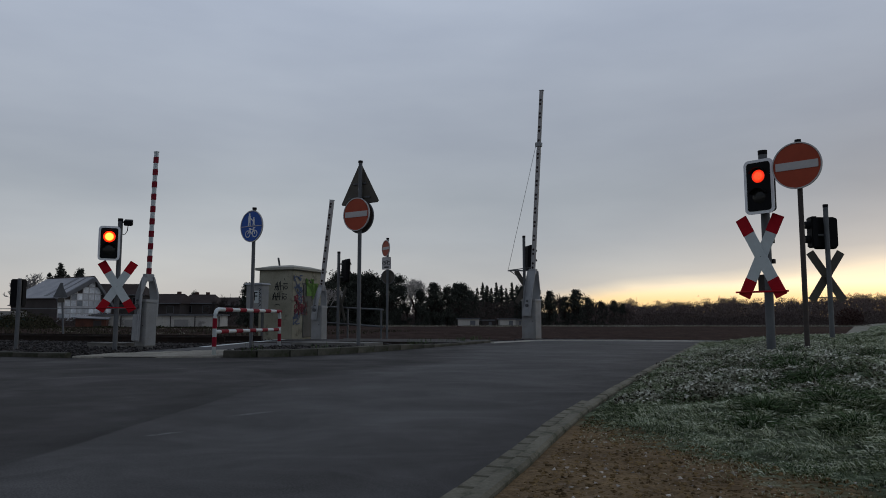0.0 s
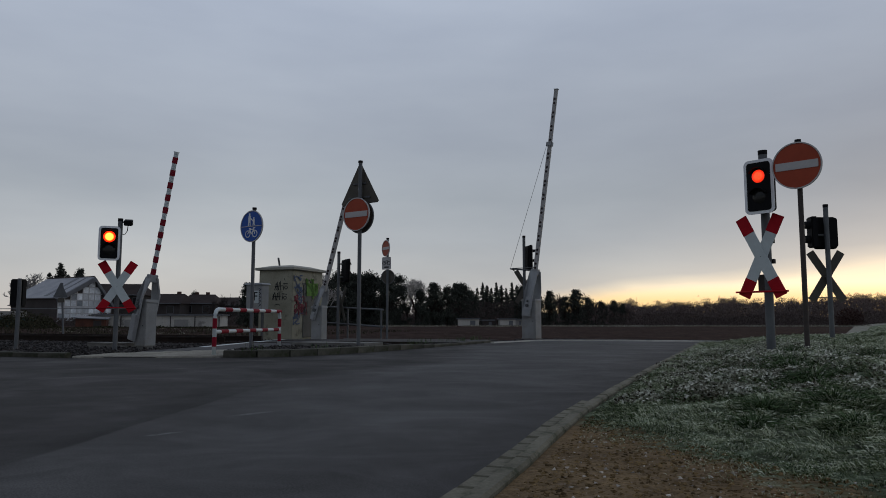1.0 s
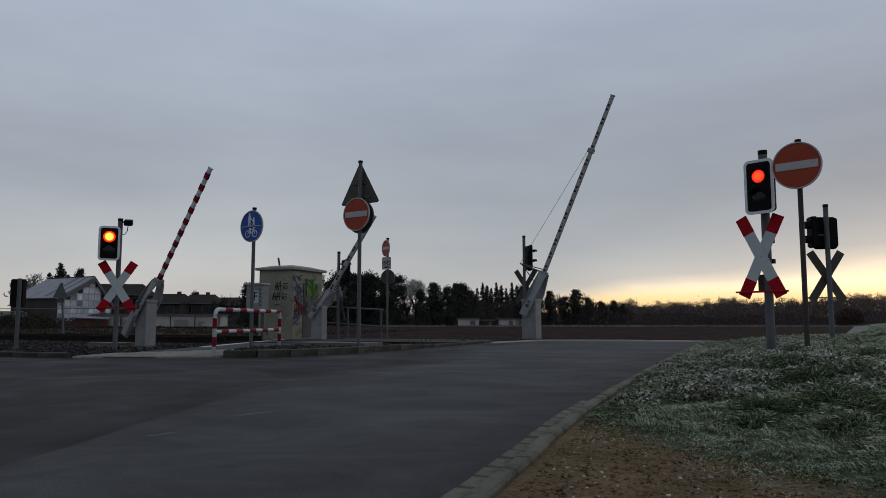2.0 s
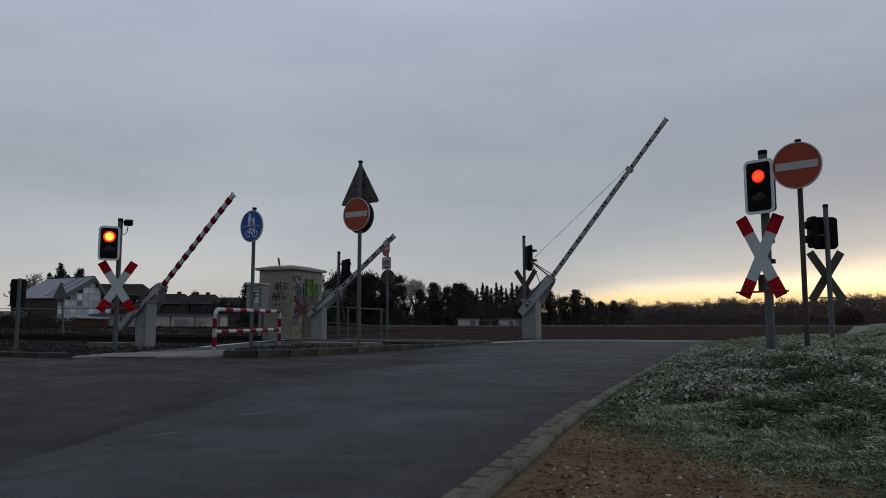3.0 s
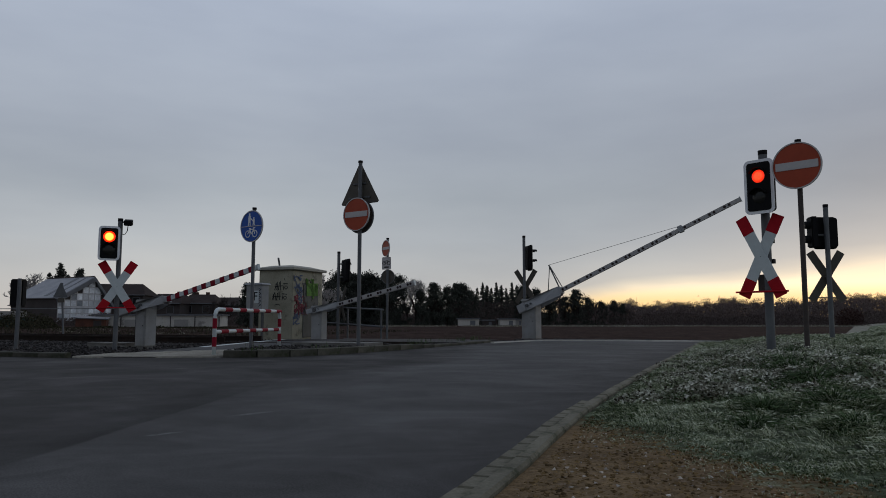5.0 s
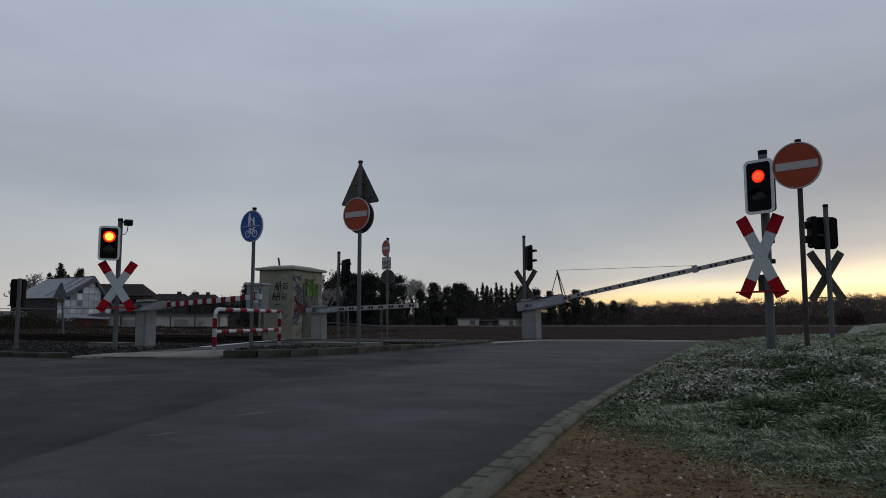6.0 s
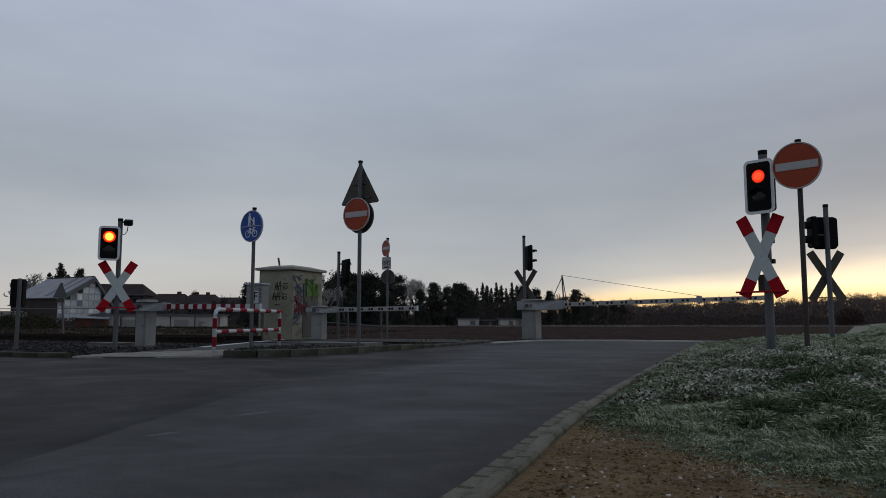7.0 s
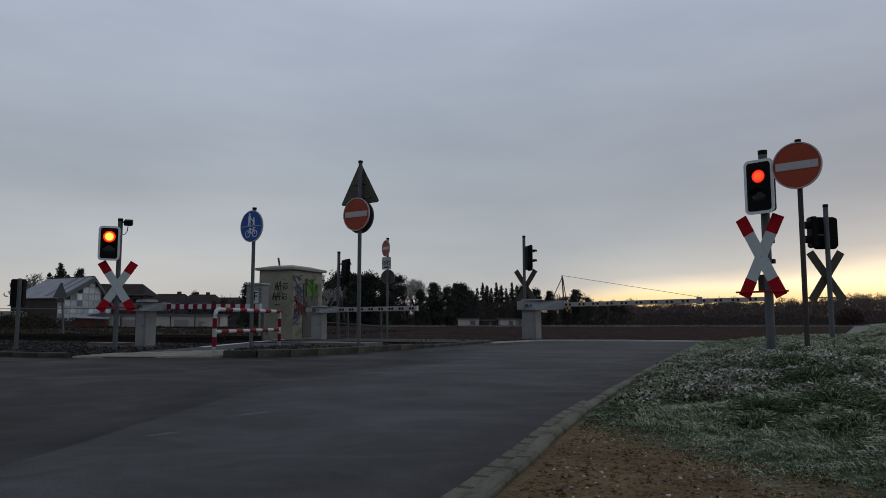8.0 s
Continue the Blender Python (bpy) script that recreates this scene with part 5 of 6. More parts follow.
# ---- trees and houses in the distance ----
def prisms(segs, sides=3):
    """Tapered branch pieces (p, q, r0, r1) as one list of points and faces."""
    verts, faces = [], []
    for p, q, r0, r1 in segs:
        d = q - p
        side = d.cross(Vector((0.3, 0.5, 0.81)))
        if side.length < 1e-6:
            continue
        side.normalize()
        up = side.cross(d).normalized()
        b = len(verts)
        for c, r in ((p, r0), (q, r1)):
            for k in range(sides):
                a = 2 * math.pi * k / sides
                verts.append(c + r * (math.cos(a) * side + math.sin(a) * up))
        for k in range(sides):
            faces.append((b + k, b + (k + 1) % sides, b + sides + (k + 1) % sides, b + sides + k))
    return verts, faces


def branching(rng, height, depth, spread, up=0.25, thick=0.03):
    trunk, twigs = [], []

    def grow(p, d, length, r, level):
        q = p + d * length
        (trunk if level < 2 else twigs).append((p, q, r, r * 0.7))
        if level >= depth:
            return
        for k in range(rng.choice((2, 3, 3)) if level else 5):
            turn = Vector((rng.gauss(0, 1), rng.gauss(0, 1), rng.gauss(0, 0.5))) * spread
            nd = (d + turn + Vector((0, 0, up))).normalized()
            grow(p + d * length * rng.uniform(0.55, 1.0), nd, length * rng.uniform(0.55, 0.85), r * 0.58, level + 1)

    grow(Vector((0, 0, -0.3)), Vector((0, 0, 1)), height * 0.30, height * thick, 0)
    return trunk, twigs


def tree_thing(label, trunk, crown, crown_mat, kind="tree"):
    t = thing(kind, Matrix(), label, "tree", "trees beyond the field")
    part("trunk", mesh_from("trunk", *trunk), BARK, t)
    part("crown", mesh_from("crown", *crown), crown_mat, t)
    return t


def make_bare(seed, height, pale=False, depth=6):
    rng = random.Random(seed)
    trunk, twigs = branching(rng, height, depth, 0.55)
    thin = 0.030 if pale else 0.026
    twigs = [(p, q, max(r0, thin), max(r1, thin * 0.7)) for p, q, r0, r1 in twigs]
    return tree_thing("bare winter tree with pale fine twigs" if pale else "bare leafless winter tree with fine twigs", prisms(trunk, 6), prisms(twigs), PALETWIG if pale else TWIG)


def flakes(rng, centres, size):
    verts, faces = [], []
    for c in centres:
        s = size * rng.uniform(0.5, 1.3)
        e = Euler((rng.uniform(0, 6.3), rng.uniform(0, 6.3), rng.uniform(0, 6.3))).to_matrix()
        b = len(verts)
        verts += [c + e @ Vector(v) * s for v in ((-1, -0.35, 0), (0.2, -0.5, 0.15), (1.1, 0.1, 0), (-0.1, 0.55, 0.2))]
        faces += [(b, b + 1, b + 2), (b, b + 2, b + 3)]
    return verts, faces


def make_spruce(seed, height, width, n=1500, gap=0.0):
    rng = random.Random(seed)
    trunk = prisms([(Vector((0, 0, -0.3)), Vector((0, 0, height * 0.97)), height * 0.02, 0.02)], 6)
    verts, faces = [], []
    tiers = 26
    for i in range(tiers):
        k = i / tiers
        for _ in range(9):
            a = rng.uniform(0, 6.3)
            r = width / 2 * ((1 - k) ** 0.9 * rng.uniform(0.55, 1.15) + 0.03)
            z = height * (0.05 + 0.95 * k) + rng.uniform(-0.15, 0.15)
            d, s = Vector((math.cos(a), math.sin(a), 0)), Vector((-math.sin(a), math.cos(a), 0))
            root, tip = Vector((0, 0, z)), d * r + Vector((0, 0, z - r * rng.uniform(0.15, 0.5)))
            # a drooping branch with its side sprays
            for _ in range(7):
                f = rng.uniform(0.15, 1.0)
                c = root.lerp(tip, f)
                e = c + (d * rng.uniform(0.3, 1.0) + s * rng.uniform(-0.9, 0.9)) * r * 0.28 + Vector((0, 0, rng.uniform(-0.28, 0.05)))
                w = Vector((rng.uniform(-0.1, 0.1), rng.uniform(-0.1, 0.1), rng.uniform(0.08, 0.2)))
                b = len(verts)
                verts += [c - w, c + w, e]
                faces.append((b, b + 1, b + 2))
            b = len(verts)
            verts += [root - Vector((0, 0, 0.12)), root + Vector((0, 0, 0.12)), tip]
            faces.append((b, b + 1, b + 2))
    return tree_thing("dark narrow spruce with tiered drooping branches", trunk, (verts, faces), NEEDLE)


def make_pine(seed, height, width, n=12000, low=0.02):
    """A dark evergreen with an uneven crown of several clumps."""
    rng = random.Random(seed)
    trunk, twigs = branching(rng, height * 0.9, 3, 0.5, 0.3, 0.025)
    clumps = []
    for _ in range(58):
        z = rng.uniform(low, 0.93)
        r = width / 2 * (1.02 - z) ** 0.6 * rng.uniform(0.1, 0.85)
        a = rng.uniform(0, 6.3)
        clumps.append((Vector((r * math.cos(a), r * math.sin(a), z * height)), rng.uniform(0.045, 0.115) * height))
    pts = []
    for _ in range(n):
        c, s = rng.choice(clumps)
        d = Vector((rng.gauss(0, 1), rng.gauss(0, 1), rng.gauss(0, 0.7)))
        pts.append(c + d.normalized() * s * min(1.12, abs(rng.gauss(0, 0.8))))
    return tree_thing("dark evergreen tree with a dense uneven crown", prisms(trunk + twigs, 5), flakes(rng, pts, height * 0.016), NEEDLE)


def on_ground(px, d):
    """A far place by its slope to the side and its distance ahead."""
    return px * d, d


def build_trees():
    bare = [make_bare(s, 9.0, depth=6) for s in (1, 2, 3)]
    pale = [make_bare(s, 9.0, True, 7) for s in (5, 6)]
    spruce = [make_spruce(s, 9.0, w) for s, w in ((1, 3.8), (2, 3.2), (3, 5.0))]
    pine = [make_pine(s, 9.0, w) for s, w in ((1, 7.0), (2, 8.5), (3, 6.0))]
    kinds = {"b": bare, "p": pale, "s": spruce, "e": pine}
    rng = random.Random(21)
    used = set()

    def plant(kind, i, slope, d, top, wide=1.0):
        """top: height of the tree's top over the eye, as a slope."""
        proto = kinds[kind][i % len(kinds[kind])]
        h = top * d + 1.0
        k = h / 9.0
        x, y = on_ground(slope, d)
        m = pose(x, y, -0.4, 0, 0, rng.uniform(0, 360))
        if proto in used:
            o = copy_thing(proto, m)
        else:
            used.add(proto)
            o = proto
            o.matrix_world = m
        wide *= 1.4 if kind == "e" else 1.0
        o.scale = (k * wide, k * wide, k)

    # (kind, shape, side slope, distance, top slope, breadth)
    plan = [("p", 0, -0.588, 134, 0.078, 0.9), ("s", 2, -0.540, 136, 0.082, 1.5), ("s", 0, -0.556, 138, 0.068, 1.4), ("e", 2, -0.513, 138, 0.077, 0.42),
            ("b", 1, -0.572, 134, 0.062, 0.8), ("b", 2, -0.44, 140, 0.058, 0.9), ("b", 0, -0.475, 138, 0.062, 0.8), ("e", 0, -0.350, 134, 0.041, 0.4),
            ("b", 1, -0.300, 120, 0.048, 0.7), ("b", 2, -0.325, 120, 0.043, 0.7), ("e", 2, -0.272, 70, 0.056, 0.8),
            ("p", 0, -0.185, 110, 0.080, 0.6), ("p", 1, -0.165, 60, 0.060, 0.9), ("b", 2, -0.170, 90, 0.068, 0.8),
            ("e", 0, -0.160, 78, 0.056, 0.8), ("e", 1, -0.143, 80, 0.070, 0.75), ("e", 2, -0.128, 82, 0.070, 0.7), ("e", 0, -0.112, 86, 0.066, 0.8), ("e", 1, -0.098, 84, 0.069, 0.8),
            ("p", 0, -0.108, 100, 0.078, 0.6), ("e", 2, -0.080, 80, 0.066, 0.7), ("e", 0, -0.065, 84, 0.064, 0.7), ("p", 1, -0.038, 88, 0.076, 0.8), ("p", 0, -0.050, 90, 0.070, 0.7), ("p", 1, -0.102, 96, 0.080, 0.7),
            ("e", 1, -0.030, 82, 0.044, 0.6), ("e", 2, -0.012, 84, 0.056, 0.7), ("e", 0, 0.006, 86, 0.048, 0.6), ("b", 1, 0.004, 110, 0.045, 0.7),
            ("e", 2, 0.020, 96, 0.055, 0.75), ("e", 1, 0.030, 96, 0.053, 0.7), ("e", 0, 0.038, 98, 0.043, 0.6)]
    for i, s in enumerate((0.048, 0.056, 0.062, 0.068, 0.075, 0.082, 0.089, 0.097, 0.104)):
        plan.append(("s", i, s, 110 + (i * 7) % 11, 0.046 + 0.008 * ((i * 5) % 3) / 2, 1.2))
    plan += [("e", 1, 0.113, 100, 0.050, 0.5), ("s", 0, 0.119, 96, 0.053, 0.9), ("e", 0, 0.131, 98, 0.045, 0.6), ("e", 2, 0.150, 100, 0.044, 0.6), ("b", 0, 0.158, 115, 0.052, 0.9), ("b", 1, 0.172, 118, 0.048, 0.9),
             ("e", 2, 0.187, 105, 0.046, 0.75), ("b", 2, 0.205, 120, 0.044, 0.8), ("e", 0, 0.172, 106, 0.034, 0.6), ("e", 1, 0.203, 112, 0.034, 0.6), ("b", 0, 0.214, 122, 0.042, 0.7), ("e", 1, 0.224, 120, 0.027, 0.7), ("e", 0, 0.240, 125, 0.028, 0.6), ("e", 2, 0.252, 125, 0.025, 0.6), ("b", 1, 0.262, 130, 0.027, 0.6)]
    for row in plan:
        plant(*row)
    # far bare wood along the edge of the field, and its scrub
    verts, faces, tops = [], [], []
    for _ in range(7000):
        slope = rng.uniform(-0.30, 0.80)
        d = rng.uniform(135, 230)
        x = slope * d
        crest = 0.031 + 0.011 * smooth_step(0.3, 0.6, slope) + 0.005 * noise.noise(Vector((slope * 9, 0, 0))) + 0.009 * abs(noise.noise(Vector((slope * 42, d * 0.012, 0))))
        h = (crest if slope > 0.2 else 0.02) * d * rng.uniform(0.35, 0.98)
        base = Vector((x, d, -0.6))
        lean = Vector((rng.gauss(0, 0.10), rng.gauss(0, 0.1), 1)).normalized()
        side = Vector((rng.uniform(0.015, 0.035), rng.uniform(-0.1, 0.1), 0))
        b = len(verts)
        top = base + lean * h
        verts += [base - side, base + side, top]
        faces.append((b, b + 1, b + 2))
        for _ in range(9):
            k = rng.uniform(0.4, 0.98)
            p = base + lean * h * k
            q = p + Vector((rng.gauss(0, 1.0), rng.gauss(0, 0.6), rng.uniform(-0.1, 1.0))) * h * 0.13
            b = len(verts)
            verts += [p, p + Vector((0.045, 0, -0.04)), q]
            faces.append((b, b + 1, b + 2))
    # the haze of fine twigs along the crest, thick in the crowns and thin between them
    pts = []
    while len(pts) < 170000:
        slope, d = rng.uniform(-0.30, 0.80), rng.uniform(140, 225)
        crest = (0.031 + 0.010 * smooth_step(0.3, 0.6, slope) if slope > 0.2 else 0.02) + 0.008 * noise.noise(Vector((slope * 9, 0, 0))) + 0.011 * abs(noise.noise(Vector((slope * 42, d * 0.012, 0)))) - 0.003
        k = rng.random() ** 0.6
        if noise.noise(Vector((slope * 70, k * 2, d * 0.02))) > 0.5 * k - 0.35:
            pts.append(Vector((slope * d, d, -0.6 + crest * d * k)))
    dense = []
    while len(dense) < 60000:
        slope, d = rng.uniform(-0.30, 0.80), rng.uniform(140, 225)
        crest = (0.027 + 0.010 * smooth_step(0.3, 0.6, slope) if slope > 0.2 else 0.02) + 0.006 * noise.noise(Vector((slope * 9, 0, 0))) + 0.008 * abs(noise.noise(Vector((slope * 42, d * 0.012, 0)))) - 0.004
        dense.append(Vector((slope * d, d, -0.6 + crest * d * rng.random())))
    fv, ff = flakes(rng, dense, 0.30)
    faces += [tuple(i + len(verts) for i in f) for f in ff]
    verts += fv
    for p in pts:
        b, reach = len(verts), rng.uniform(0.35, 1.0)
        verts += [p, p + Vector((rng.uniform(0.03, 0.06), 0, 0)), p + Vector((rng.gauss(0, 0.45), rng.gauss(0, 0.3), rng.uniform(0.35, 1.0))) * reach]
        faces.append((b, b + 1, b + 2))
    ob = part("far_wood", mesh_from("far_wood", verts, faces), FARWOOD)
    tagged(ob, "far dark belt of bare winter trees behind the field", "wood", kind="stuff")
    pts = []
    for _ in range(110000):
        slope = rng.uniform(-0.72, 0.85)
        d = rng.uniform(100, 170) if slope > 0.1 else rng.uniform(88, 130)
        h = (0.012 + 0.008 * noise.noise(Vector((slope * 14, 7, 0)))) * d + 0.5
        h *= 1.0 + 1.1 * smooth_step(-0.3, -0.2, slope) * smooth_step(0.3, 0.15, slope)
        pts.append(Vector((slope * d, d, -0.5 + max(0.2, h) * rng.random())))
    ob = part("field_scrub", mesh_from("field_scrub", *flakes(rng, pts, 0.11)), SCRUB)
    tagged(ob, "low brown winter scrub and hedges behind the field", "scrub", kind="stuff")


def build_field_margin():
    rng = random.Random(61)
    spots = []
    for _ in range(9000):
        slope, d = rng.uniform(-0.12, 0.60), rng.gauss(66, 1.6)
        if noise.noise(Vector((slope * 30, d * 0.2, 3))) > -0.25:
            spots.append((slope * d, d, -0.10, rng.uniform(0.10, 0.32), 0.05, rng.uniform(0, 6.3), rng.uniform(0.4, 1.2)))
    blades("field_margin", spots, MARGIN, "thin line of pale frosted dry grass along the field edge", "grass")
    path = [(11.5, 20.7), (12.1, 20.7), (37.6, 62.7), (89.0, 138.0), (85.0, 138.0), (36.2, 62.7)]
    ob = part("field_path", slab(path, -0.2, 0.02), EDGE_PATH)
    tagged(ob, "pale frosted farm track beside the field", "farm track", kind="structure")
    green = [(12.1, 20.5), (45.0, 20.5), (190.0, 138.0), (89.0, 138.0), (37.6, 62.7)]
    ob = part("meadow", slab(green, -0.5, 0.03), TRACK_GREEN)
    tagged(ob, "green frosted meadow beside the farm track", "meadow", kind="structure")
    bush = thing("bush", pose(0.571 * 92, 92, -0.3), "round reddish brown leafless bush by the field", "bush")
    pts = []
    for _ in range(2600):
        v = Vector((rng.gauss(0, 1), rng.gauss(0, 1), rng.gauss(0, 1))).normalized() * rng.random() ** 0.4
        pts.append(Vector((v.x * 1.75, v.y * 1.6, 1.1 + v.z * 1.35 + 0.2 * noise.noise(v * 3))))
    part("crown", mesh_from("crown", *flakes(rng, pts, 0.10)), REDTWIG, bush)
    trunk, twigs = branching(rng, 2.2, 3, 0.6)
    part("trunk", mesh_from("trunk", *prisms(trunk + twigs, 5)), BARK, bush)


def build_garden_scrub():
    rng = random.Random(33)
    pts = []
    while len(pts) < 18000:
        slope, d = rng.uniform(-0.66, -0.27), rng.uniform(48, 58)
        tall = 0.9 * smooth_step(-0.535, -0.56, slope) if slope < -0.535 else 0.0
        h = 0.22 + tall + (0.3 + tall) * 0.8 * noise.noise(Vector((slope * 26, d * 0.25, 2)))
        if h > 0.03:
            pts.append(Vector((slope * d, d, -0.2 + h * rng.random())))
    ob = part("garden_scrub", mesh_from("garden_scrub", *flakes(rng, pts, 0.075)), DRYGRASS)
    tagged(ob, "dark winter weeds and bushes in front of the houses", "scrub", kind="stuff")


def prism_mesh(front, y0, y1):
    """A body with that outline in x, z from y0 to y1."""
    bm = bmesh.new()
    a = [bm.verts.new((x, y0, z)) for x, z in front]
    b = [bm.verts.new((x, y1, z)) for x, z in front]
    n = len(a)
    bm.faces.new(a)
    bm.faces.new(b[::-1])
    for i in range(n):
        bm.faces.new((a[i], a[(i + 1) % n], b[(i + 1) % n], b[i]))
    return bm


def build_glazed_house():
    """A house with a steep glazed gable; its gable faces -y, its long light roof slopes to -x."""
    h = thing("glazed_house", pose(-54.3, 110, -0.4, 0, 0, 62), "house with a large glazed white gable and light grey roof", "house", "houses behind the track")
    left, right, le, re, top, l = -5.6, 3.3, 4.25, 3.3, 7.45, 11.0
    part("house_wall", prism_mesh([(left, -0.4), (right, -0.4), (right, re), (0, top), (left, le)], 0, l), DARKWALL, h)
    for x, z, mt in ((left, le, ZINC), (right, re, TILEROOF)):
        n, a = math.hypot(x, top - z), math.atan2(top - z, abs(x))
        o = part("roof", box(n + 0.5, l + 0.7, 0.16), mt, h)
        side = 1 if x > 0 else -1
        o.matrix_local = pose(x / 2 + 0.1 * side, l / 2, (z + top) / 2 + 0.08, 0, math.degrees(a) * side, 0)
        if x < 0:
            for y, wide in ((1.3, 0.35), (3.3, 0.7)):
                part("roof_strip", box(n * 0.9, wide, 0.05, (0, y - l / 2, 0.10)), SLATE, o, "dark strip of roof covering")
    part("ridge_cap", rod((0, -0.3, top + 0.18), (0, l + 0.3, top + 0.18), 0.13, seg=8), TILEROOF, h)
    # the dark verge of the gable runs lower than the eave on its long side
    for x, z, wide in ((left - 0.35, le - 0.2, 0.6), (right + 0.2, re - 0.2, 0.35)):
        n, a = math.hypot(x, top - z), math.atan2(top - z, abs(x))
        o = part("verge_board", box(n, 0.5, wide), SLATE, h, "dark roof edge of the gable")
        side = 1 if x > 0 else -1
        o.matrix_local = pose(x / 2, -0.35, (z + top) / 2 - wide * 0.32, 0, math.degrees(a) * side, 0)
    rng = random.Random(8)
    rows, cols = 6, 9
    w, tall = right - left, (top - 1.3) / rows
    for j in range(rows):
        for i in range(cols):
            x, z = left + w * (i + 0.5) / cols, 0.9 + tall * (j + 0.5)
            edge = top - (top - (le if x < 0 else re)) * abs(x / (left if x < 0 else right)) - 0.75
            if z < edge and rng.random() > 0.06:
                part("window", box(w / cols * 0.90, 0.05, tall * 0.86, (x, -0.03, z)), GLASS if rng.random() < (0.85 if j < 2 else 0.62) else SKYGLASS, h, "pane with a pale painted reflection of the sky")
    for i in range(cols + 1):
        x = left + w * i / cols
        edge = top - (top - (le if x < 0 else re)) * abs(x / (left if x < 0 else right)) - 0.4
        part("mullion", box(0.10, 0.09, edge - 0.7, (x, -0.05, edge / 2 + 0.35)), FRAMEWHITE, h)
    for j in range(rows):
        z = 0.9 + tall * j
        x0, x1 = (max(left, left * (top - z - 0.4) / (top - le)), min(right, right * (top - z - 0.4) / (top - re)))
        part("transom", box(x1 - x0, 0.08, 0.12 if j != 2 else 0.26, ((x0 + x1) / 2, -0.055, z)), FRAMEWHITE, h)


def hip_house(at, turn, w, d, eave, ridge, hip_a, hip_b, label, chimneys):
    """A house with its long side to -y and a roof hipped by hip_a and hip_b at its ends."""
    h = thing("house", pose(*at, 0, 0, turn), label, "house", "houses behind the track")
    part("house_wall", box(w, d, eave + 0.4, (0, 0, eave / 2 - 0.2)), DARKWALL, h)
    bm = bmesh.new()
    o = 0.35
    base = [bm.verts.new(p) for p in ((-w / 2 - o, -d / 2 - o, eave), (w / 2 + o, -d / 2 - o, eave), (w / 2 + o, d / 2 + o, eave), (-w / 2 - o, d / 2 + o, eave))]
    tops = [bm.verts.new((-w / 2 - o + hip_a, 0, ridge)), bm.verts.new((w / 2 + o - hip_b, 0, ridge))]
    bm.faces.new(base[::-1])
    bm.faces.new((base[0], base[1], tops[1], tops[0]))
    bm.faces.new((base[2], base[3], tops[0], tops[1]))
    bm.faces.new((base[1], base[2], tops[1]))
    bm.faces.new((base[3], base[0], tops[0]))
    part("roof", bm, TILEROOF, h)
    part("gutter", rod((-w / 2 - o, -d / 2 - o - 0.06, eave), (w / 2 + o, -d / 2 - o - 0.06, eave), 0.08, seg=6), GALV, h)
    for k in chimneys:
        part("chimney", box(0.55, 0.55, 0.9, (w * (k - 0.5), 0.3, ridge - 0.05)), CHIMNEY, h, "brick chimney")
    n = max(2, int(w / 2.2))
    for i in range(n):
        x = w * ((i + 0.5) / n - 0.5)
        wn = part("window", box(1.0, 0.08, 1.1, (x, -d / 2 - 0.03, eave - 1.0)), DARKGLASS, h)
        part("frame", box(1.2, 0.05, 1.3, (x, -d / 2 - 0.01, eave - 1.0)), SLATE, wn)


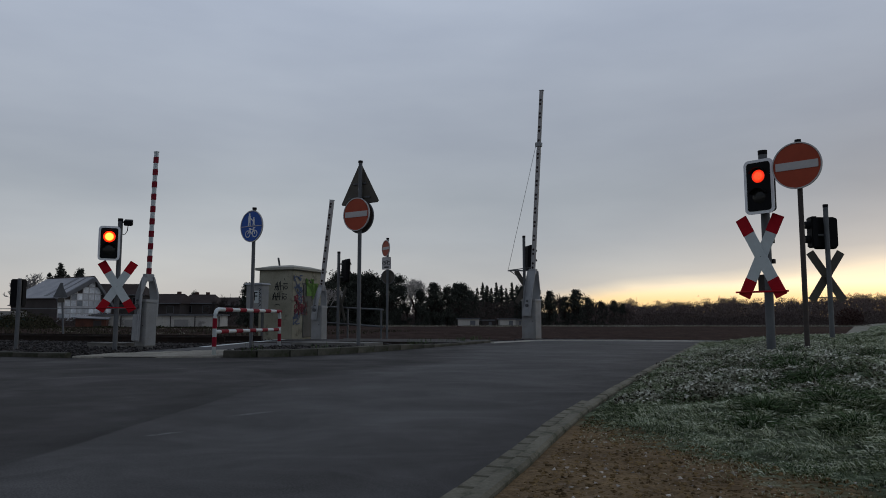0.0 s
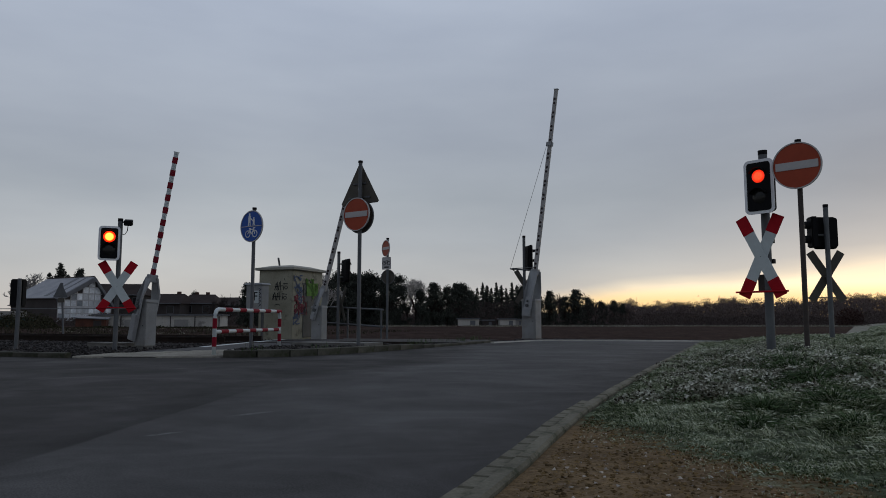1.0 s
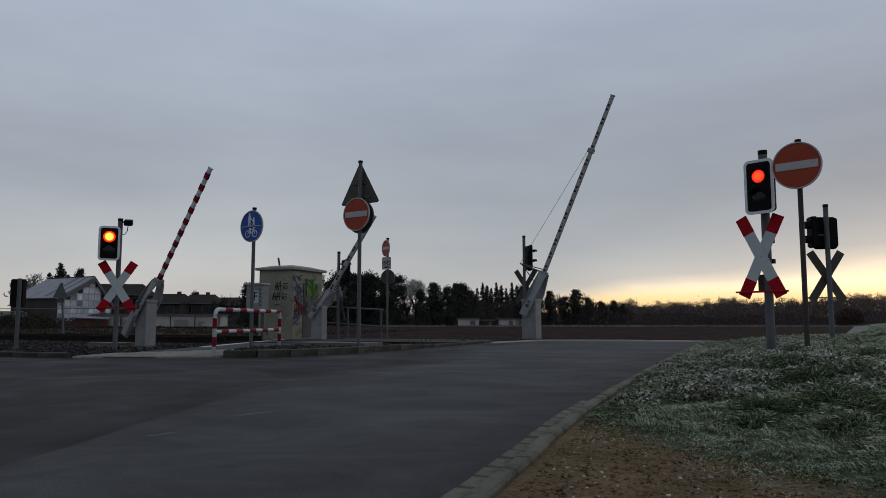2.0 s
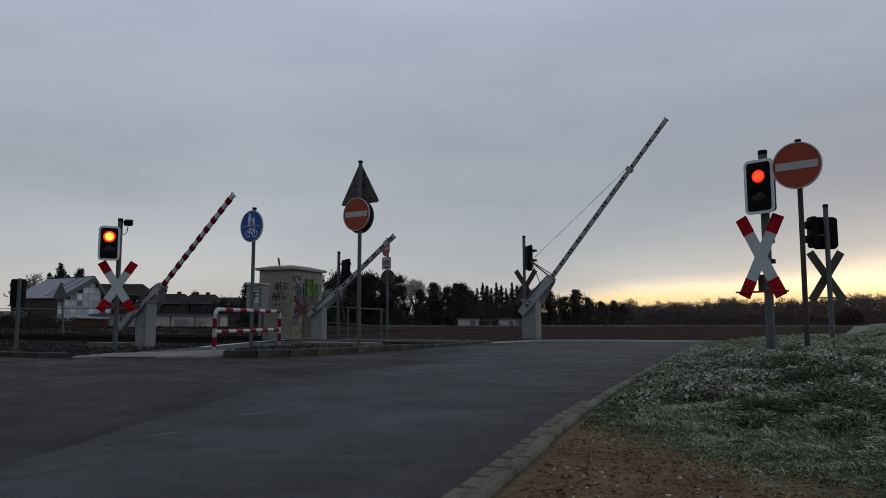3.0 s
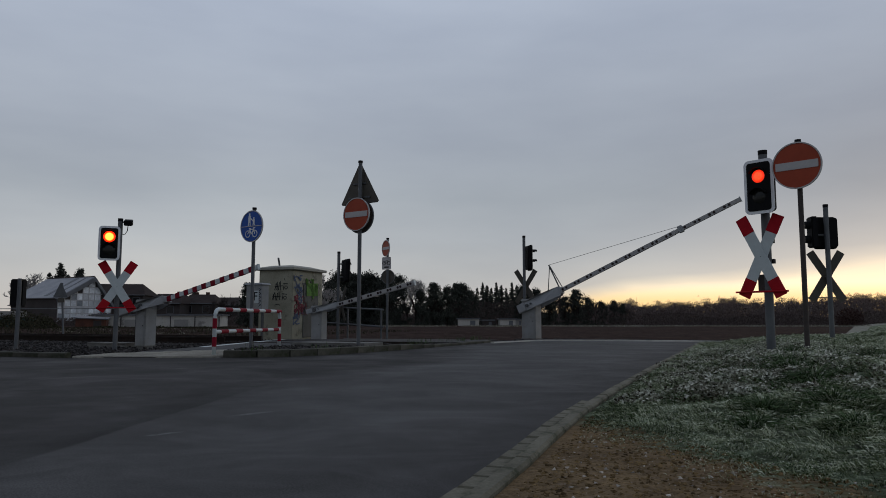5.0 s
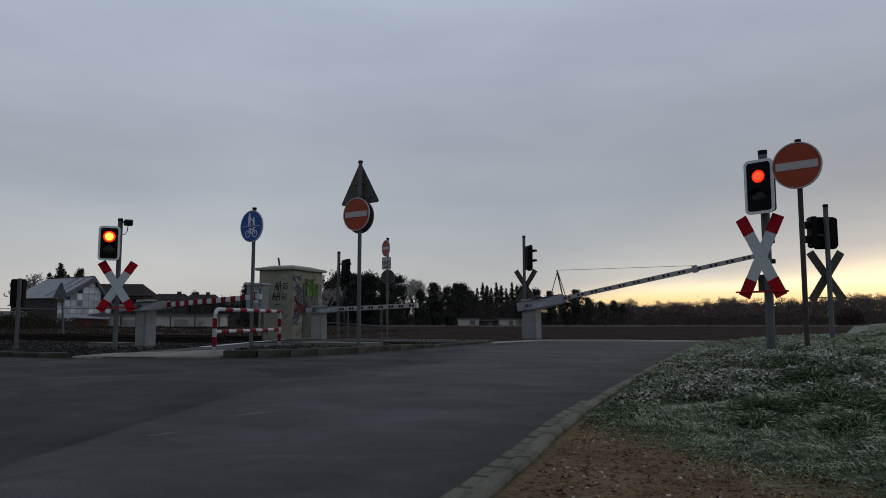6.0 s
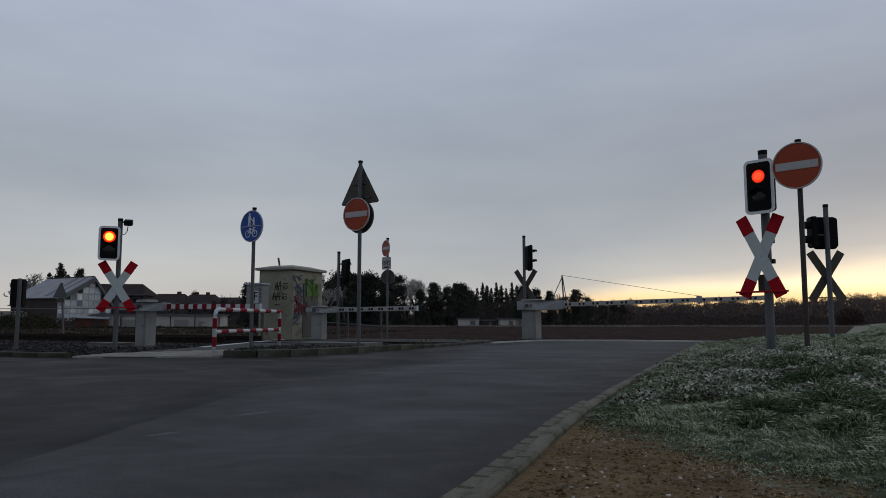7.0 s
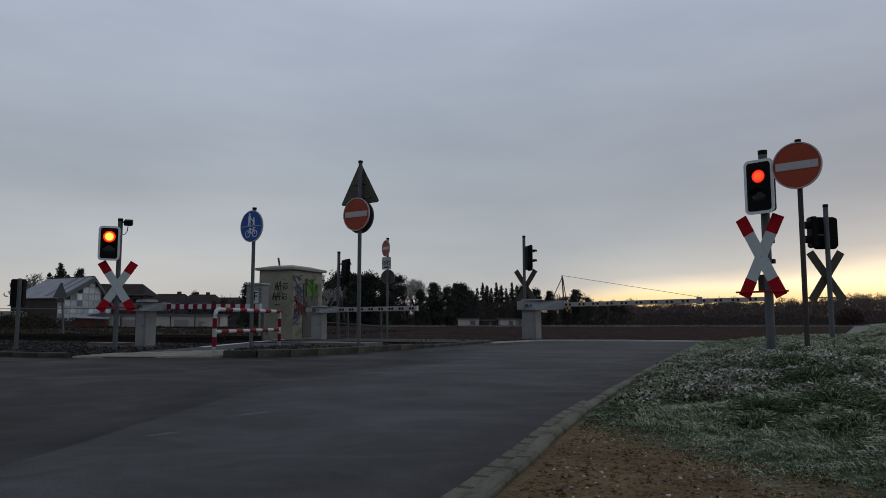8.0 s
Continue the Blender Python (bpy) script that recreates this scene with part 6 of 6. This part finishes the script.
def build_houses():
    build_glazed_house()
    b = thing("container", pose(-0.605 * 60, 60, -0.3, 0, 0, 20), "low teal container with a pale lid", "container")
    part("container_body", box(3.2, 1.8, 1.1, (0, 0, 0.55)), TEAL, b, bevel=0.03)
    part("lid", box(3.0, 1.9, 0.5, (-0.6, 0, 1.35)), PLASTER, b, bevel=0.03)
    hip_house((-0.4497 * 122, 122, -0.4), 4, 9.0, 7, 5.1, 7.15, 0.0, 1.7, "brown house with a dark tiled hipped roof", (0.3,))
    hip_house((-0.3835 * 122, 122, -0.4), -3, 6.3, 7, 3.7, 5.45, 1.3, 1.0, "low dark house with a brown tiled roof", (0.72,))
    hip_house((-0.3375 * 126, 126, -0.4), 3, 5.9, 7, 3.8, 5.5, 1.1, 1.2, "low dark house with a brown tiled roof", (0.3, 0.62))
    hip_house((-0.3010 * 130, 130, -0.4), -2, 5.6, 7, 3.6, 5.1, 1.2, 1.2, "low dark house with a brown tiled roof", ())
    hip_house((-0.575 * 130, 132, -0.4), 5, 7.0, 7, 3.6, 5.2, 1.2, 1.2, "low dark house with a brown tiled roof", (0.5,))
    g = thing("garage_row", pose(-0.40 * 62, 62, -0.35, 0, 0, 8), "long low white flat-roofed garage row", "garages")
    part("garage_wall", box(10.5, 4, 1.4, (0, 2, 0.60)), WHITEWALL, g)
    part("flat_roof", box(10.8, 4.4, 0.12, (0, 2, 1.36)), SLATE, g, "grey flat roof edge")
    for k in range(5):
        part("garage_door", box(1.2, 0.06, 0.95, (-4.2 + 2.05 * k, -0.02, 0.48)), PLASTER if k % 2 else WHITEWALL, g)
    for k in range(6):
        part("wall_pier", box(0.07, 0.1, 1.25, (-5.1 + 2.05 * k, -0.03, 0.62)), DARKWALL, g)
    b = thing("garden_shed", pose(-0.492 * 60, 60, -0.3, 0, 0, 18), "low rusty red garden shed in front of the glazed house", "shed")
    part("shed_wall", box(2.3, 1.6, 1.0, (0, 0, 0.5)), RUST, b, bevel=0.02)
    part("shed_roof", box(2.6, 1.9, 0.08, (0, 0, 1.06), Euler((0.08, 0.05, 0)).to_matrix()), SLATE, b)
    part("shed_door", box(0.6, 0.05, 0.8, (0.5, -0.81, 0.42)), DARKWALL, b)
    # sheds at the far side of the field
    for s, d, w, h, mt in ((0.036, 79, 2.3, 0.78, WHITEWALL), (0.063, 80, 1.3, 0.62, DARKWALL), (0.091, 79, 1.7, 0.75, WHITEWALL), (0.106, 81, 0.9, 0.7, PLASTER)):
        o = thing("shed", pose(s * d, d, -0.12), "small pale shed at the edge of the field", "shed", "sheds behind the field")
        part("shed_wall", box(w, 3, h, (0, 1.5, h / 2)), mt, o)
        part("shed_roof", box(w + 0.3, 3.3, 0.12, (0, 1.5, h + 0.06)), SLATE, o)
        part("shed_door", box(w * 0.25, 0.06, h * 0.8, (w * 0.2, -0.02, h * 0.4)), SLATE, o)
    m = thing("radio_mast", pose(0.272 * 400, 400, -1), "thin far lattice radio mast on the horizon", "mast")
    part("mast_pole", rod((0, 0, 0), (0, 0, 14.5), 0.16, 0.07, seg=6), BARK, m)
    part("mast_arms", box(1.8, 0.2, 0.3, (0, 0, 11.5)), BARK, m)


build_ground()
build_road()
build_verge()
build_track()
ARM_R, PIVOT_R = build_barrier("crossing_barrier", (2.672, 21.5, -0.02), 33.6, 1.01, 6.62, False, True, "grey crossing barrier with long white dotted boom and stay wire", 0.33, (0.46, 0.40, 1.2), 1.05, 0.295)
ARM_L, PIVOT_L = build_barrier("crossing_barrier", (-6.36, 15.264, -0.015), 31, 0.855, 3.37, True, False, "grey crossing barrier with red and white striped boom", 0.74, (0.33, 0.276, 1.0), 0.64, 0.19)
ARM_M, PIVOT_M = build_barrier("crossing_barrier", (-3.565, 20.5, -0.02), 26, 0.86, 3.2, False, False, "grey crossing barrier with short white dotted boom", 0.28, (0.36, 0.28, 0.98), 0.66, 0.165)
build_signals()
build_signs()
build_rails()
build_hut()
build_houses()
build_garden_scrub()
build_field_margin()
build_trees()
build_grass()
build_kerbs()


def motions():
    """The three booms come down."""
    def lower(arm, pivot, rows):
        walk(arm, [(t, pose(0, 0, pivot, 0, -a, 0)) for t, a in rows])

    lower(ARM_R, PIVOT_R, [(0.0, 86.2), (0.5, 86.1), (0.7, 85.2), (1.0, 81.9), (1.5, 73.9), (1.7, 70.7), (2.3, 61.0), (2.8, 53.1), (3.0, 50.4), (3.5, 43.9), (4.0, 37.4), (4.5, 30.6), (4.7, 27.9),
                           (5.3, 20.0), (5.8, 13.4), (6.0, 10.6), (6.2, 7.9), (6.4, 5.1), (6.5, 3.9), (6.6, 2.6), (6.8, 1.5), (7.0, 1.1), (7.4, 0.9), (8.0, 0.8)])
    lower(ARM_L, PIVOT_L, [(0.0, 88.0), (0.4, 87.8), (0.6, 85.8), (1.0, 76.6), (1.5, 65.7), (1.7, 61.9), (2.3, 51.6), (3.0, 40.8), (3.5, 33.6), (4.0, 26.1), (4.5, 18.9), (4.7, 16.1),
                           (5.2, 10.3), (5.8, 4.4), (6.0, 2.7), (6.2, 1.0), (6.4, -0.4), (6.6, -0.6), (8.0, -0.6)])
    lower(ARM_M, PIVOT_M, [(0.0, 83.1), (0.4, 82.9), (0.6, 81.7), (1.0, 74.5), (1.5, 64.6), (1.7, 60.7), (2.3, 50.3), (2.8, 42.4), (3.0, 39.4), (3.5, 33.2), (4.0, 26.5), (4.5, 19.8), (4.7, 17.0),
                           (5.2, 10.3), (5.8, 3.6), (6.0, 1.9), (6.2, 1.0), (6.4, 0.6), (8.0, 0.5)])


motions()
